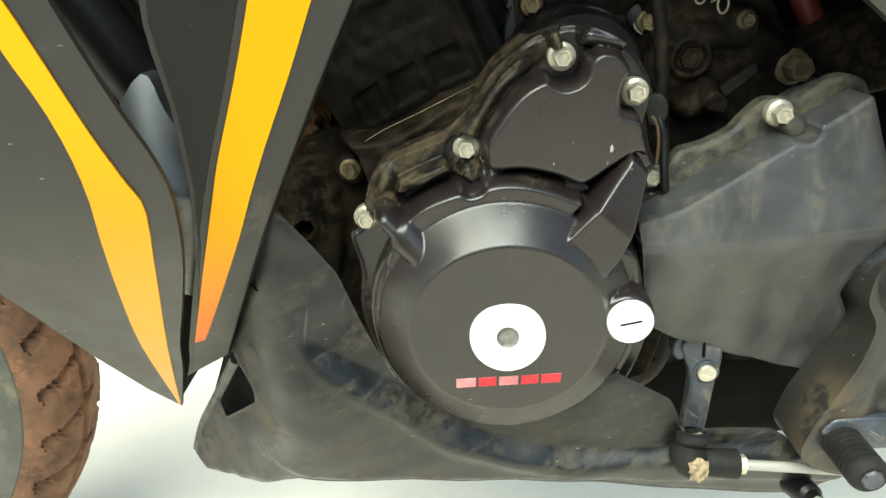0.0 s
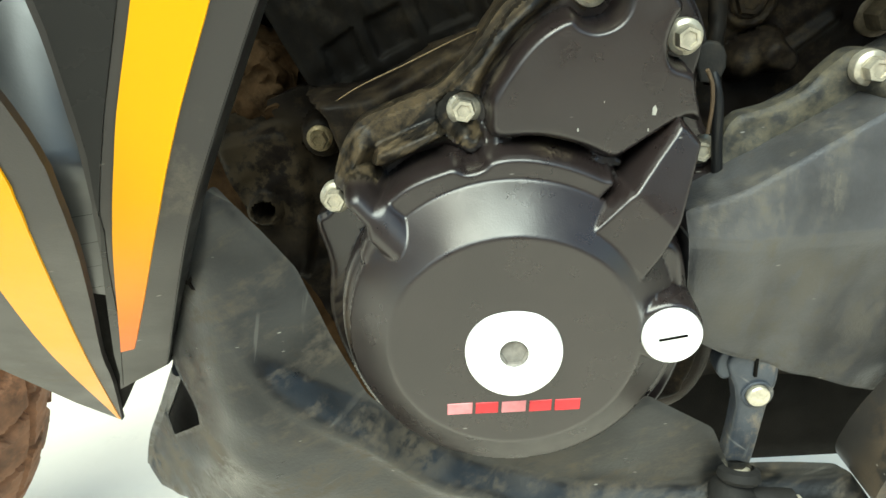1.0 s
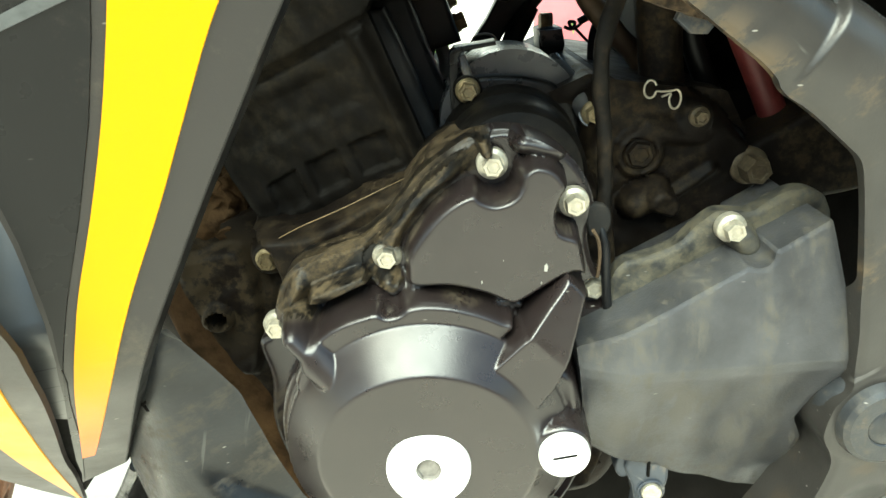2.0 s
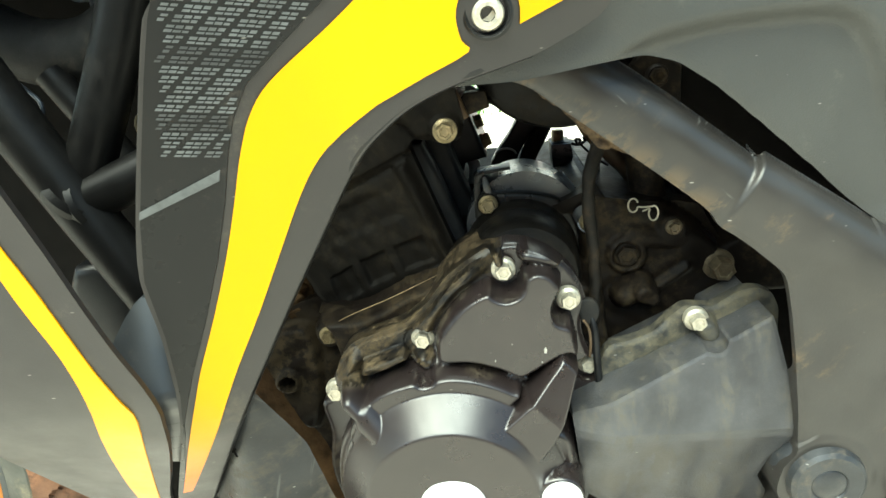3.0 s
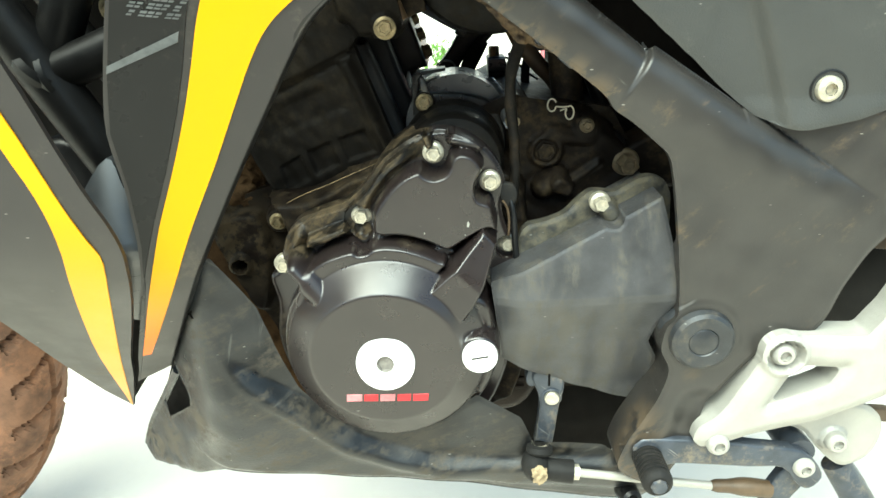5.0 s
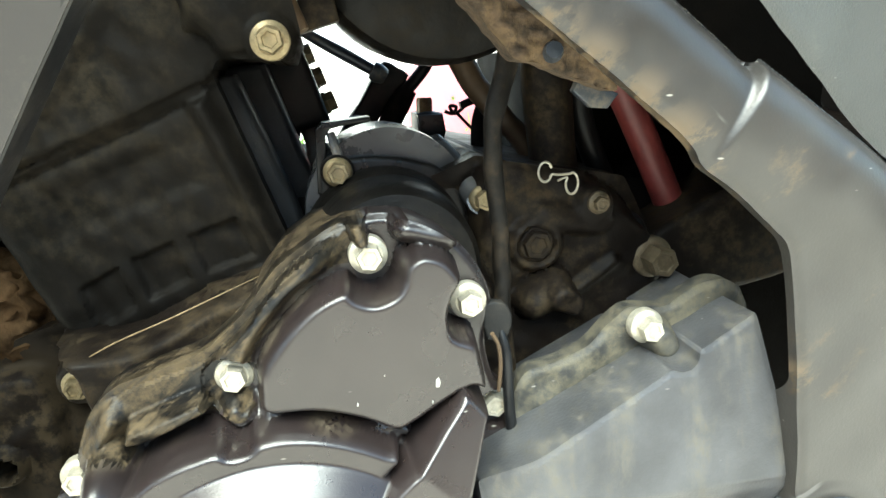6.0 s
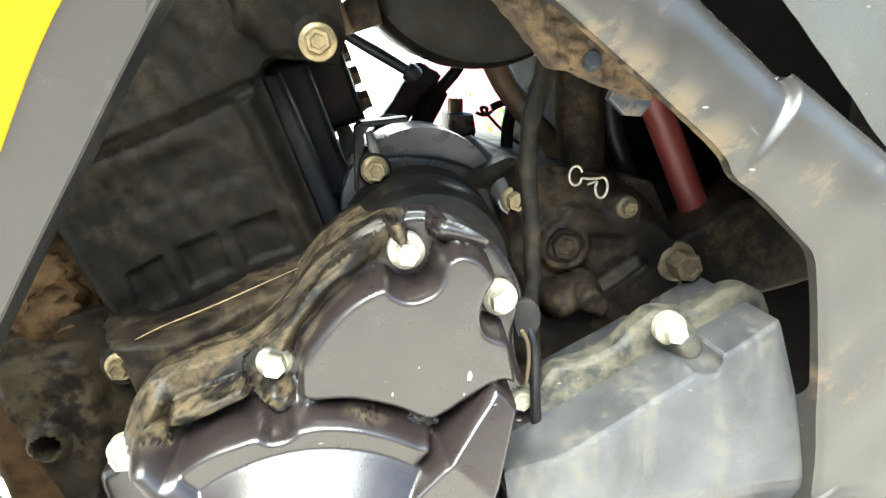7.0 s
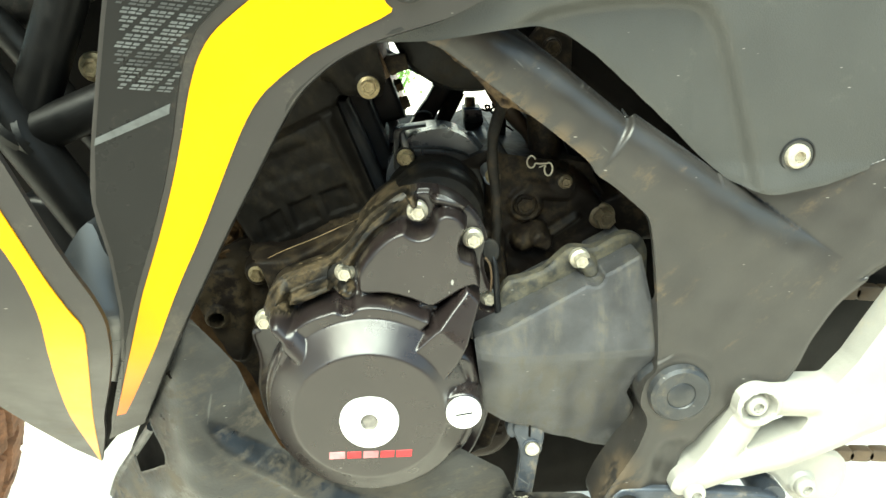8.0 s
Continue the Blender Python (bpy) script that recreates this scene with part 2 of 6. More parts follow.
# grime darkened past real black: the shade of deep cavities is in its colour
DARK = mat("grimy_shade_black", (0.0028, 0.0023, 0.0019), 0.8, 0.0, 0.4, 30, 0.4, dust_col=(0.007, 0.005, 0.0036), bump=0.4, spec=0.08)
RED_PRINT = mat("red_print", (0.43, 0.016, 0.024), 0.45, 0.0, 0.15, 200)
PINK_PRINT = mat("faded_pink_print", (0.50, 0.17, 0.18), 0.45, 0.0, 0.15, 200)
RED_TUBE = mat("dull_red_paint", (0.13, 0.022, 0.02), 0.5, 0.0, 0.25, 60, 0.3, dust_col=(0.14, 0.09, 0.06))
TYRE = mat("muddy_tyre_rubber", (0.120, 0.060, 0.034), 0.85, 0.0, 0.5, 30, 0.55, dust_col=(0.25, 0.118, 0.062), dust_scale=22, bump=0.7, bscale=300)
SIDEWALL = mat("grey_tyre_sidewall", (0.060, 0.060, 0.050), 0.7, 0.0, 0.25, 25, 0.55, dust_col=(0.17, 0.145, 0.095), dust_scale=16, bump=0.4, bscale=300)
RIM = mat("grey_black_rim", (0.075, 0.08, 0.08), 0.45, 0.1, 0.15, 30, 0.3, bump=0.1)
ORANGE = mat("orange_rim_tape", (0.55, 0.20, 0.035), 0.45, 0.0, 0.1, 60, 0.15, bump=0.05)
DISC = mat("brake_disc_steel", (0.24, 0.24, 0.23), 0.4, 0.8, 0.2, 80, 0.2, bump=0.1)
MUD = mat("caked_brown_mud", (0.040, 0.0225, 0.0105), 0.95, 0.0, 0.5, 60, 0.5, dust_col=(0.075, 0.044, 0.020), bump=0.8, bscale=300, spec=0.08)
SAND = mat("pale_dusty_concrete", (0.62, 0.565, 0.48), 0.9, 0.0, 0.05, 3, 0.3, dust_col=(0.575, 0.52, 0.44), dust_scale=5, bump=0.3, bscale=120)
WALL = mat("white_washed_wall", (0.78, 0.77, 0.74), 0.9, 0.0, 0.08, 2, bump=0.3, bscale=80)
PINK = mat("pink_painted_wall", (0.36, 0.11, 0.125), 0.9, 0.0, 0.15, 3, bump=0.3, bscale=80)
LEAF = mat("green_leaves", (0.10, 0.22, 0.035), 0.6, 0.0, 0.4, 30)
STRAW = mat("dry_straw", (0.22, 0.155, 0.08), 0.7, 0.0, 0.3, 200)
# for the added wall out of view, reddish brown for its reflection
UNSEEN_WALL = mat("ochre_reflected_wall", (0.17, 0.105, 0.08), 0.9, 0.0, 0.15, 2, 0.3, dust_col=(0.13, 0.09, 0.07), dust_scale=3, bump=0.3, bscale=60)
GRIME = mat("oily_brown_grime", (0.020, 0.0125, 0.008), 0.55, 0.0, 0.4, 40, 0.4, dust_col=(0.035, 0.024, 0.015), bump=0.4, spec=0.25)
SCUFF = mat("scuffed_black_cap", (0.018, 0.0195, 0.022), 0.36, 0.0, 0.3, 60, 0.35, scratch=0.5, dust_col=(0.09, 0.075, 0.055), dust_scale=40, specks=1.2, bump=0.2)
WELD = mat("bare_weld_metal", (0.042, 0.042, 0.042), 0.5, 0.1, 0.5, 200, 0.4, dust_scale=120, bump=0.6, bscale=600)
CAPBLUE = mat("blue_black_end_cap", (0.032, 0.035, 0.040), 0.30, 0.0, 0.25, 60, 0.3, dust_col=(0.06, 0.055, 0.048), bump=0.1, spec=0.9)
DRUM = mat("wrinkled_black_drum", (0.0050, 0.0044, 0.0038), 0.45, 0.0, 0.35, 60, 0.45, dust_col=(0.022, 0.017, 0.011), bump=0.5, bscale=300, spec=0.14)
HOSE = mat("perished_dusty_hose", (0.0065, 0.0055, 0.0045), 0.5, 0.0, 0.4, 70, 0.5, dust_col=(0.040, 0.028, 0.017), dust_scale=60, bump=0.5, bscale=260, spec=0.15)
RAW = mat("dull_bluish_infill", (0.028, 0.0297, 0.032), 0.34, 0.0, 0.1, 30, 0.15, bump=0.05, spec=0.8)
CLOD = mat("dry_brown_soil", (0.046, 0.027, 0.0135), 0.95, 0.0, 0.6, 90, 0.5, dust_col=(0.092, 0.058, 0.030), dust_scale=60, bump=0.9, bscale=260, spec=0.05)
DRYMUD = mat("pale_dried_mud", (0.26, 0.20, 0.12), 0.95, 0.0, 0.4, 120, bump=0.8, bscale=400)
OCHRE = mat("aged_brown_hose", (0.075, 0.048, 0.026), 0.55, 0.0, 0.25, 60, 0.4, dust_col=(0.13, 0.09, 0.05), bump=0.2)


# ---- shaping helpers ----
def finish(name, me, material, parent, label="", smooth=35):
    me.materials.append(material)
    for p in me.polygons:
        p.use_smooth = True
    me.set_sharp_from_angle(angle=radians(smooth))
    ob = new(name, me)
    if parent is not None:
        ob.parent = parent
        if parent.type == "EMPTY":
            ob.matrix_parent_inverse = Matrix.Translation(-parent.location)
    if label:
        tagged(ob, label)
    return ob


def part(name, bm, material, parent, label="", smooth=35):
    """Links a bmesh as one mesh object under a thing or a part."""
    bmesh.ops.recalc_face_normals(bm, faces=bm.faces)
    me = bpy.data.meshes.new(name)
    bm.to_mesh(me)
    bm.free()
    return finish(name, me, material, parent, label, smooth)


def again(ob, m, parent=None):
    """The same mesh once more, at the pose m."""
    o = new(ob.name.split(".")[0], ob.data)
    o.parent = parent or ob.parent
    if o.parent and o.parent.type == "EMPTY":
        o.matrix_parent_inverse = Matrix.Translation(-o.parent.location)
    o.matrix_basis = m
    return o


def curve(pts, n=6, closed=True):
    """A soft line through the points."""
    p = [np.array(q, float) for q in pts]
    out = []
    k = len(p)
    for i in range(k if closed else k - 1):
        a, b, c, d = (p[(i + j - 1) % k] if closed else p[min(max(i + j - 1, 0), k - 1)] for j in range(4))
        for s in range(n):
            t = s / n
            out.append(0.5 * (2 * b + (c - a) * t + (2 * a - 5 * b + 4 * c - d) * t * t + (3 * b - a - 3 * c + d) * t ** 3))
    if not closed:
        out.append(p[-1])
    return [tuple(q) for q in out]


def ss(t):
    t = np.clip(t, 0, 1)
    return t * t * (3 - 2 * t)


def sd_poly(P, X, Z):
    d = np.full(X.shape, 9.0)
    inside = np.zeros(X.shape, bool)
    for (ax, az), (bx, bz) in zip(P, P[1:] + P[:1]):
        ex, ez = bx - ax, bz - az
        t = np.clip(((X - ax) * ex + (Z - az) * ez) / (ex * ex + ez * ez + 1e-12), 0, 1)
        d = np.minimum(d, np.hypot(X - ax - t * ex, Z - az - t * ez))
        if abs(ez) > 1e-9:
            inside ^= ((az > Z) != (bz > Z)) & (X < ex * (Z - az) / ez + ax)
    return np.where(inside, -d, d)


def sd_circle(c, r, X, Z):
    return np.hypot(X - c[0], Z - c[1]) - r


def sd_rod(a, b, r, X, Z):
    ex, ez = b[0] - a[0], b[1] - a[1]
    t = np.clip(((X - a[0]) * ex + (Z - a[1]) * ez) / (ex * ex + ez * ez), 0, 1)
    return np.hypot(X - a[0] - t * ex, Z - a[1] - t * ez) - r


def lift(Y, d, top, w, hard=False):
    """Raises the surface Y to top where the distance d is negative, over a rounded edge w wide."""
    t = np.clip(-d / w, 0, 1)
    k = np.sqrt(np.clip(1 - (1 - t) ** 2, 0, 1)) if hard else ss(t)
    return np.minimum(Y, Y * (1 - k) + top * k)


def rim(d, top, drop, w):
    """A face that turns back by drop over its rounded outer edge."""
    t = np.clip(0.3 - 0.7 * d / w, 0, 1)
    return top + drop * (1 - np.sqrt(np.clip(1 - (1 - t) ** 2, 0, 1)))


def sink(Y, d, depth, w):
    return Y + depth * ss(-d / w)


def field(name, x0, x1, z0, z1, step, shape, keep, back, material, parent, label="", smooth=60):
    """A cast or moulded face: y over x and z, with walls going back to the depth given (a number, or a function of z); keep: the distance past its outline."""
    nx, nz = int((x1 - x0) / step) + 1, int((z1 - z0) / step) + 1
    X, Z = np.meshgrid(np.linspace(x0, x1, nx), np.linspace(z0, z1, nz), indexing="ij")
    K0 = keep(X, Z)
    e = step * 0.5
    gx, gz = (keep(X + e, Z) - keep(X - e, Z)) / (2 * e), (keep(X, Z + e) - keep(X, Z - e)) / (2 * e)
    over = np.clip(K0, 0, 1.5 * step) / np.maximum(np.hypot(gx, gz), 0.5)
    X, Z = X - gx * over, Z - gz * over
    K = keep(X, Z)
    inner = np.clip(K + 0.8 * step, 0, None)
    Y = shape(X - gx * inner, Z - gz * inner)
    K = K0 < step
    idx = np.arange(nx * nz).reshape(nx, nz)
    ok = K[:-1, :-1] & K[1:, :-1] & K[1:, 1:] & K[:-1, 1:]
    q = np.stack([idx[:-1, :-1][ok], idx[1:, :-1][ok], idx[1:, 1:][ok], idx[:-1, 1:][ok]], 1)
    count = {}
    for f in q:
        for a, b in zip(f, (f[1], f[2], f[3], f[0])):
            e = (a, b) if a < b else (b, a)
            count[e] = (a, b) if e not in count else None
    rim = [e for e in count.values() if e]
    # even out the stepped border
    bx, by, bz = X.ravel(), Y.ravel(), Z.ravel()
    A = np.array([e[0] for e in rim])
    B = np.array([e[1] for e in rim])
    deg = np.zeros(nx * nz)
    np.add.at(deg, A, 1)
    np.add.at(deg, B, 1)
    on = deg == 2
    for lap in range(5):
        sx, sy, sz = np.zeros(nx * nz), np.zeros(nx * nz), np.zeros(nx * nz)
        for u, w in ((A, B), (B, A)):
            np.add.at(sx, u, bx[w])
            np.add.at(sy, u, by[w])
            np.add.at(sz, u, bz[w])
        bx = np.where(on, 0.5 * bx + 0.25 * sx, bx)
        bz = np.where(on, 0.5 * bz + 0.25 * sz, bz)
        by = np.where(on, 0.5 * by + 0.25 * sy, by)
    X, Y, Z = bx.reshape(nx, nz), by.reshape(nx, nz), bz.reshape(nx, nz)
    used = np.unique(q)
    remap = np.full(nx * nz, -1)
    remap[used] = np.arange(len(used))
    co = np.stack([X.ravel(), Y.ravel(), Z.ravel()], 1)[used]
    faces = remap[q].tolist()
    edge = {}
    extra = []
    for a, b in rim:
        for v in (a, b):
            if v not in edge:
                edge[v] = len(used) + len(extra)
                p = co[remap[v]]
                extra.append((p[0], max(back(p[2]) if callable(back) else back, p[1]), p[2]))
        faces.append([int(remap[b]), int(remap[a]), edge[a], edge[b]])
    me = bpy.data.meshes.new(name)
    me.from_pydata(co.tolist() + extra, [], faces)
    return finish(name, me, material, parent, label, smooth)


def sheet(name, outline, g, thick, material, parent, label="", grid=0.02, lip=0.002, inset=0.003, soft=0, holes=()):
    """A moulded panel: an outline in x and z, laid on the surface y = g(x, z), with a rounded rim and a thickness."""
    bm = bmesh.new()
    pts = curve(outline, soft) if soft else outline
    f = bm.faces.new([bm.verts.new((x, 0, z)) for x, z in pts])
    if inset:
        bmesh.ops.inset_region(bm, faces=[f], thickness=inset, use_even_offset=True)
    xs, zs = [p[0] for p in pts], [p[1] for p in pts]
    for lo, hi, axis in ((min(xs), max(xs), (1, 0, 0)), (min(zs), max(zs), (0, 0, 1))):
        for k in range(1, int((hi - lo) / grid) + 1):
            c = lo + k * grid
            bmesh.ops.bisect_plane(bm, geom=bm.verts[:] + bm.edges[:] + bm.faces[:], plane_co=[c * a for a in axis], plane_no=axis, dist=1e-6)
    for v in bm.verts:
        v.co.y = g(v.co.x, v.co.z) + (lip if v.is_boundary and inset else 0)
    old = bm.faces[:]
    rim = [e for e in bm.edges if e.is_boundary]
    back = {v: bm.verts.new((v.co.x, v.co.y + thick, v.co.z)) for v in bm.verts[:]}
    for fc in old:
        bm.faces.new([back[v] for v in reversed(fc.verts[:])])
    for e in rim:
        a, b = e.verts
        bm.faces.new((a, b, back[b], back[a]))
    return part(name, bm, material, parent, label, 40)


def plate(bm, outline, y0, y1, r=0.002, steps=3):
    """A solid of an outline in x and z from y0 (towards the viewer) to y1, with a rounded front edge."""
    n = len(outline)
    area = sum(a[0] * b[1] - b[0] * a[1] for a, b in zip(outline, outline[1:] + outline[:1]))
    sgn = 1 if area > 0 else -1
    norms = []
    for i in range(n):
        p, q, s = (np.array(outline[j % n], float) for j in (i - 1, i, i + 1))
        a, b = q - p, s - q
        na = np.array((-a[1], a[0])) / (np.hypot(*a) + 1e-9)
        nb = np.array((-b[1], b[0])) / (np.hypot(*b) + 1e-9)
        m = na + nb
        m /= max(0.5, (np.hypot(*m) ** 2) / 2) if np.hypot(*m) > 1e-6 else 1
        norms.append(sgn * m)
    rings = []
    for k in range(steps + 1):
        a = k / steps * math.pi / 2
        rings.append([bm.verts.new((q[0] + u[0] * r * (1 - math.cos(a)), y0 + r * (1 - math.sin(a)), q[1] + u[1] * r * (1 - math.cos(a)))) for q, u in zip(outline, norms)])
    rings.insert(0, [bm.verts.new((q[0], y1, q[1])) for q in outline])
    for A, B in zip(rings, rings[1:]):
        for i in range(n):
            bm.faces.new((A[i], A[(i + 1) % n], B[(i + 1) % n], B[i]))
    bm.faces.new(rings[-1])
    bm.faces.new(list(reversed(rings[0])))


def lathe(bm, profile, seg=32, at=(0, 0, 0), axis=(0, 1, 0), hexed=False):
    """Turns a profile of (radius, place along the axis)."""
    ax = Vector(axis).normalized()
    u = ax.orthogonal().normalized() if abs(ax.y) < 0.99 else Vector((1, 0, 0))
    w = ax.cross(u)
    rings = []
    for r, h in profile:
        c = Vector(at) + ax * h
        if r < 1e-6:
            rings.append([bm.verts.new(c)])
        else:
            rings.append([bm.verts.new(c + (u * math.cos(2 * math.pi * k / seg) + w * math.sin(2 * math.pi * k / seg)) * r) for k in range(seg)])
    for A, B in zip(rings, rings[1:]):
        for k in range(seg):
            j = (k + 1) % seg
            f = [A[k % len(A)], A[j % len(A)], B[j % len(B)], B[k % len(B)]]
            f = list(dict.fromkeys(f))
            if len(f) > 2:
                bm.faces.new(f)


def tube(bm, pts, r, seg=12, soft=5, close=True):
    """A round bar or hose along the points; r: one radius or one for each point."""
    rs = r if isinstance(r, (list, tuple)) else [r] * len(pts)
    line = curve([(*p, q) for p, q in zip(pts, rs)], soft, False) if soft else [(*p, q) for p, q in zip(pts, rs)]
    P = [Vector(p[:3]) for p in line]
    up = None
    rings = []
    for i, p in enumerate(P):
        d = (P[min(i + 1, len(P) - 1)] - P[max(i - 1, 0)]).normalized()
        up = d.orthogonal().normalized() if up is None else (up - d * up.dot(d)).normalized()
        w = d.cross(up)
        rings.append([bm.verts.new(p + (up * math.cos(2 * math.pi * k / seg) + w * math.sin(2 * math.pi * k / seg)) * line[i][3]) for k in range(seg)])
    for A, B in zip(rings, rings[1:]):
        for k in range(seg):
            bm.faces.new((A[k], A[(k + 1) % seg], B[(k + 1) % seg], B[k]))
    if close:
        bm.faces.new(rings[0])
        bm.faces.new(rings[-1])


def box(bm, x0, x1, y0, y1, z0, z1, r=0.004, m=None):
    ret = bmesh.ops.create_cube(bm, size=1, matrix=Matrix.Translation(((x0 + x1) / 2, (y0 + y1) / 2, (z0 + z1) / 2)) @ Matrix.Diagonal((x1 - x0, y1 - y0, z1 - z0, 1)))
    es = list({e for v in ret["verts"] for e in v.link_edges})
    if m is not None:
        bmesh.ops.transform(bm, matrix=m, verts=ret["verts"])
    if r:
        bmesh.ops.bevel(bm, geom=es, offset=r, segments=2, profile=0.5, affect="EDGES")


def bolt_mesh(head, flange, height, material, name="bolt"):
    """A flanged hexagon bolt that faces -y, its seat at y = 0."""
    bm = bmesh.new()
    lathe(bm, [(flange, 0.003), (flange, -0.0006), (flange * 0.96, -0.0012), (head * 1.05, -0.0022), (0, -0.0022)], 28)
    lathe(bm, [(head, -0.001), (head, -height + 0.0012), (head * 0.9, -height), (head * 0.62, -height), (head * 0.55, -height + 0.0008), (0, -height + 0.0008)], 6)
    ob = part(name, bm, material, None, "", 30)
    return ob


def socket_bolt(head, height, material, name="bolt"):
    bm = bmesh.new()
    lathe(bm, [(head, 0.003), (head, -height * 0.45), (head * 0.92, -height * 0.75), (head * 0.7, -height), (head * 0.46, -height)], 32)
    lathe(bm, [(head * 0.46, -height), (head * 0.44, -height + 0.003), (0, -height + 0.003)], 6)
    return part(name, bm, material, None, "", 30)


def bolts(mesh_ob, places, parent):
    """Sets the bolt at the first place and its repeats at the others."""
    mesh_ob.parent = parent
    for i, (x, y, z, turn) in enumerate(places):
        m = pose(x, y, z, 0, turn, 0)
        if i == 0:
            mesh_ob.matrix_basis = m
        else:
            again(mesh_ob, m, parent)


def bar(bm, a, b, w, y0, y1, r=0.0015):
    """A flat bar with round ends from a to b in x and z."""
    d = np.array(b, float) - a
    h = math.atan2(d[1], d[0])
    pts = [(b[0] + w * math.cos(h + t), b[1] + w * math.sin(h + t)) for t in np.linspace(-math.pi / 2, math.pi / 2, 9)]
    pts += [(a[0] + w * math.cos(h + t), a[1] + w * math.sin(h + t)) for t in np.linspace(math.pi / 2, 3 * math.pi / 2, 9)]
    plate(bm, pts, y0, y1, r)


# ---- setting ----
bm = bmesh.new()
bmesh.ops.create_grid(bm, x_segments=60, y_segments=60, size=60)
for v in bm.verts:
    v.co.z = GROUND + 0.004 * noise.noise(v.co * 0.4)
ground = part("ground", bm, SAND, None)
tagged(ground, "pale dusty concrete ground in bright daylight", "ground", kind="structure")

bike = new("motorcycle")
bike.location = (0, 0.2, GROUND)
bike.empty_display_size = 0.1
tagged(bike, "parked black and grey sport motorcycle with yellow stripes, dusty", "motorcycle")

# ---- generator cover ----
HEX = (0.0012, 0.3606)
TILT = 0.09
FL = curve([(-0.071, 0.410), (-0.064, 0.432), (-0.054, 0.445), (-0.037, 0.451), (-0.022, 0.456), (-0.007, 0.469), (0.005, 0.484), (0.019, 0.494), (0.030, 0.499),
            (0.041, 0.501), (0.054, 0.499), (0.067, 0.491), (0.077, 0.479), (0.082, 0.464), (0.079, 0.450), (0.083, 0.433), (0.091, 0.424), (0.089, 0.412), (0.081, 0.402),
            (0.079, 0.388), (0.084, 0.357), (0.082, 0.330), (0.069, 0.297), (0.046, 0.278), (0.016, 0.270), (-0.018, 0.273), (-0.047, 0.287), (-0.064, 0.309), (-0.074, 0.336),
            (-0.078, 0.360), (-0.075, 0.384), (-0.078, 0.404)], 4)
PLATEAU = curve([(-0.0022, 0.4478), (-0.0010, 0.4547), (0.0055, 0.4643), (0.0126, 0.4722), (0.0200, 0.4775), (0.0280, 0.4805), (0.0314, 0.4775), (0.0367, 0.4756), (0.0428, 0.4772), (0.0462, 0.4811), (0.0478, 0.4870), (0.0510, 0.4898), (0.0547, 0.4907),
                 (0.0615, 0.4881), (0.0668, 0.4805), (0.0640, 0.4745), (0.0623, 0.4678), (0.0640, 0.4612), (0.0712, 0.4575), (0.0733, 0.4506), (0.0750, 0.4395), (0.0688, 0.4410), (0.0560, 0.4340), (0.0444, 0.4272),
                 (0.0308, 0.4333), (0.0160, 0.4380), (-0.0007, 0.4394)], 4)
ARC = curve([(-0.047, 0.4165), (-0.0405, 0.4237), (-0.0325, 0.4282), (-0.0232, 0.4312), (-0.0165, 0.4325), (-0.0118, 0.4303), (-0.0068, 0.4313), (-0.0032, 0.4340), (0.0055, 0.4350), (0.0170, 0.4333), (0.0283, 0.4295), (0.0380, 0.4247), (0.0450, 0.4203), (0.058, 0.395), (0.030, 0.370), (-0.030, 0.370), (-0.056, 0.392)], 4)


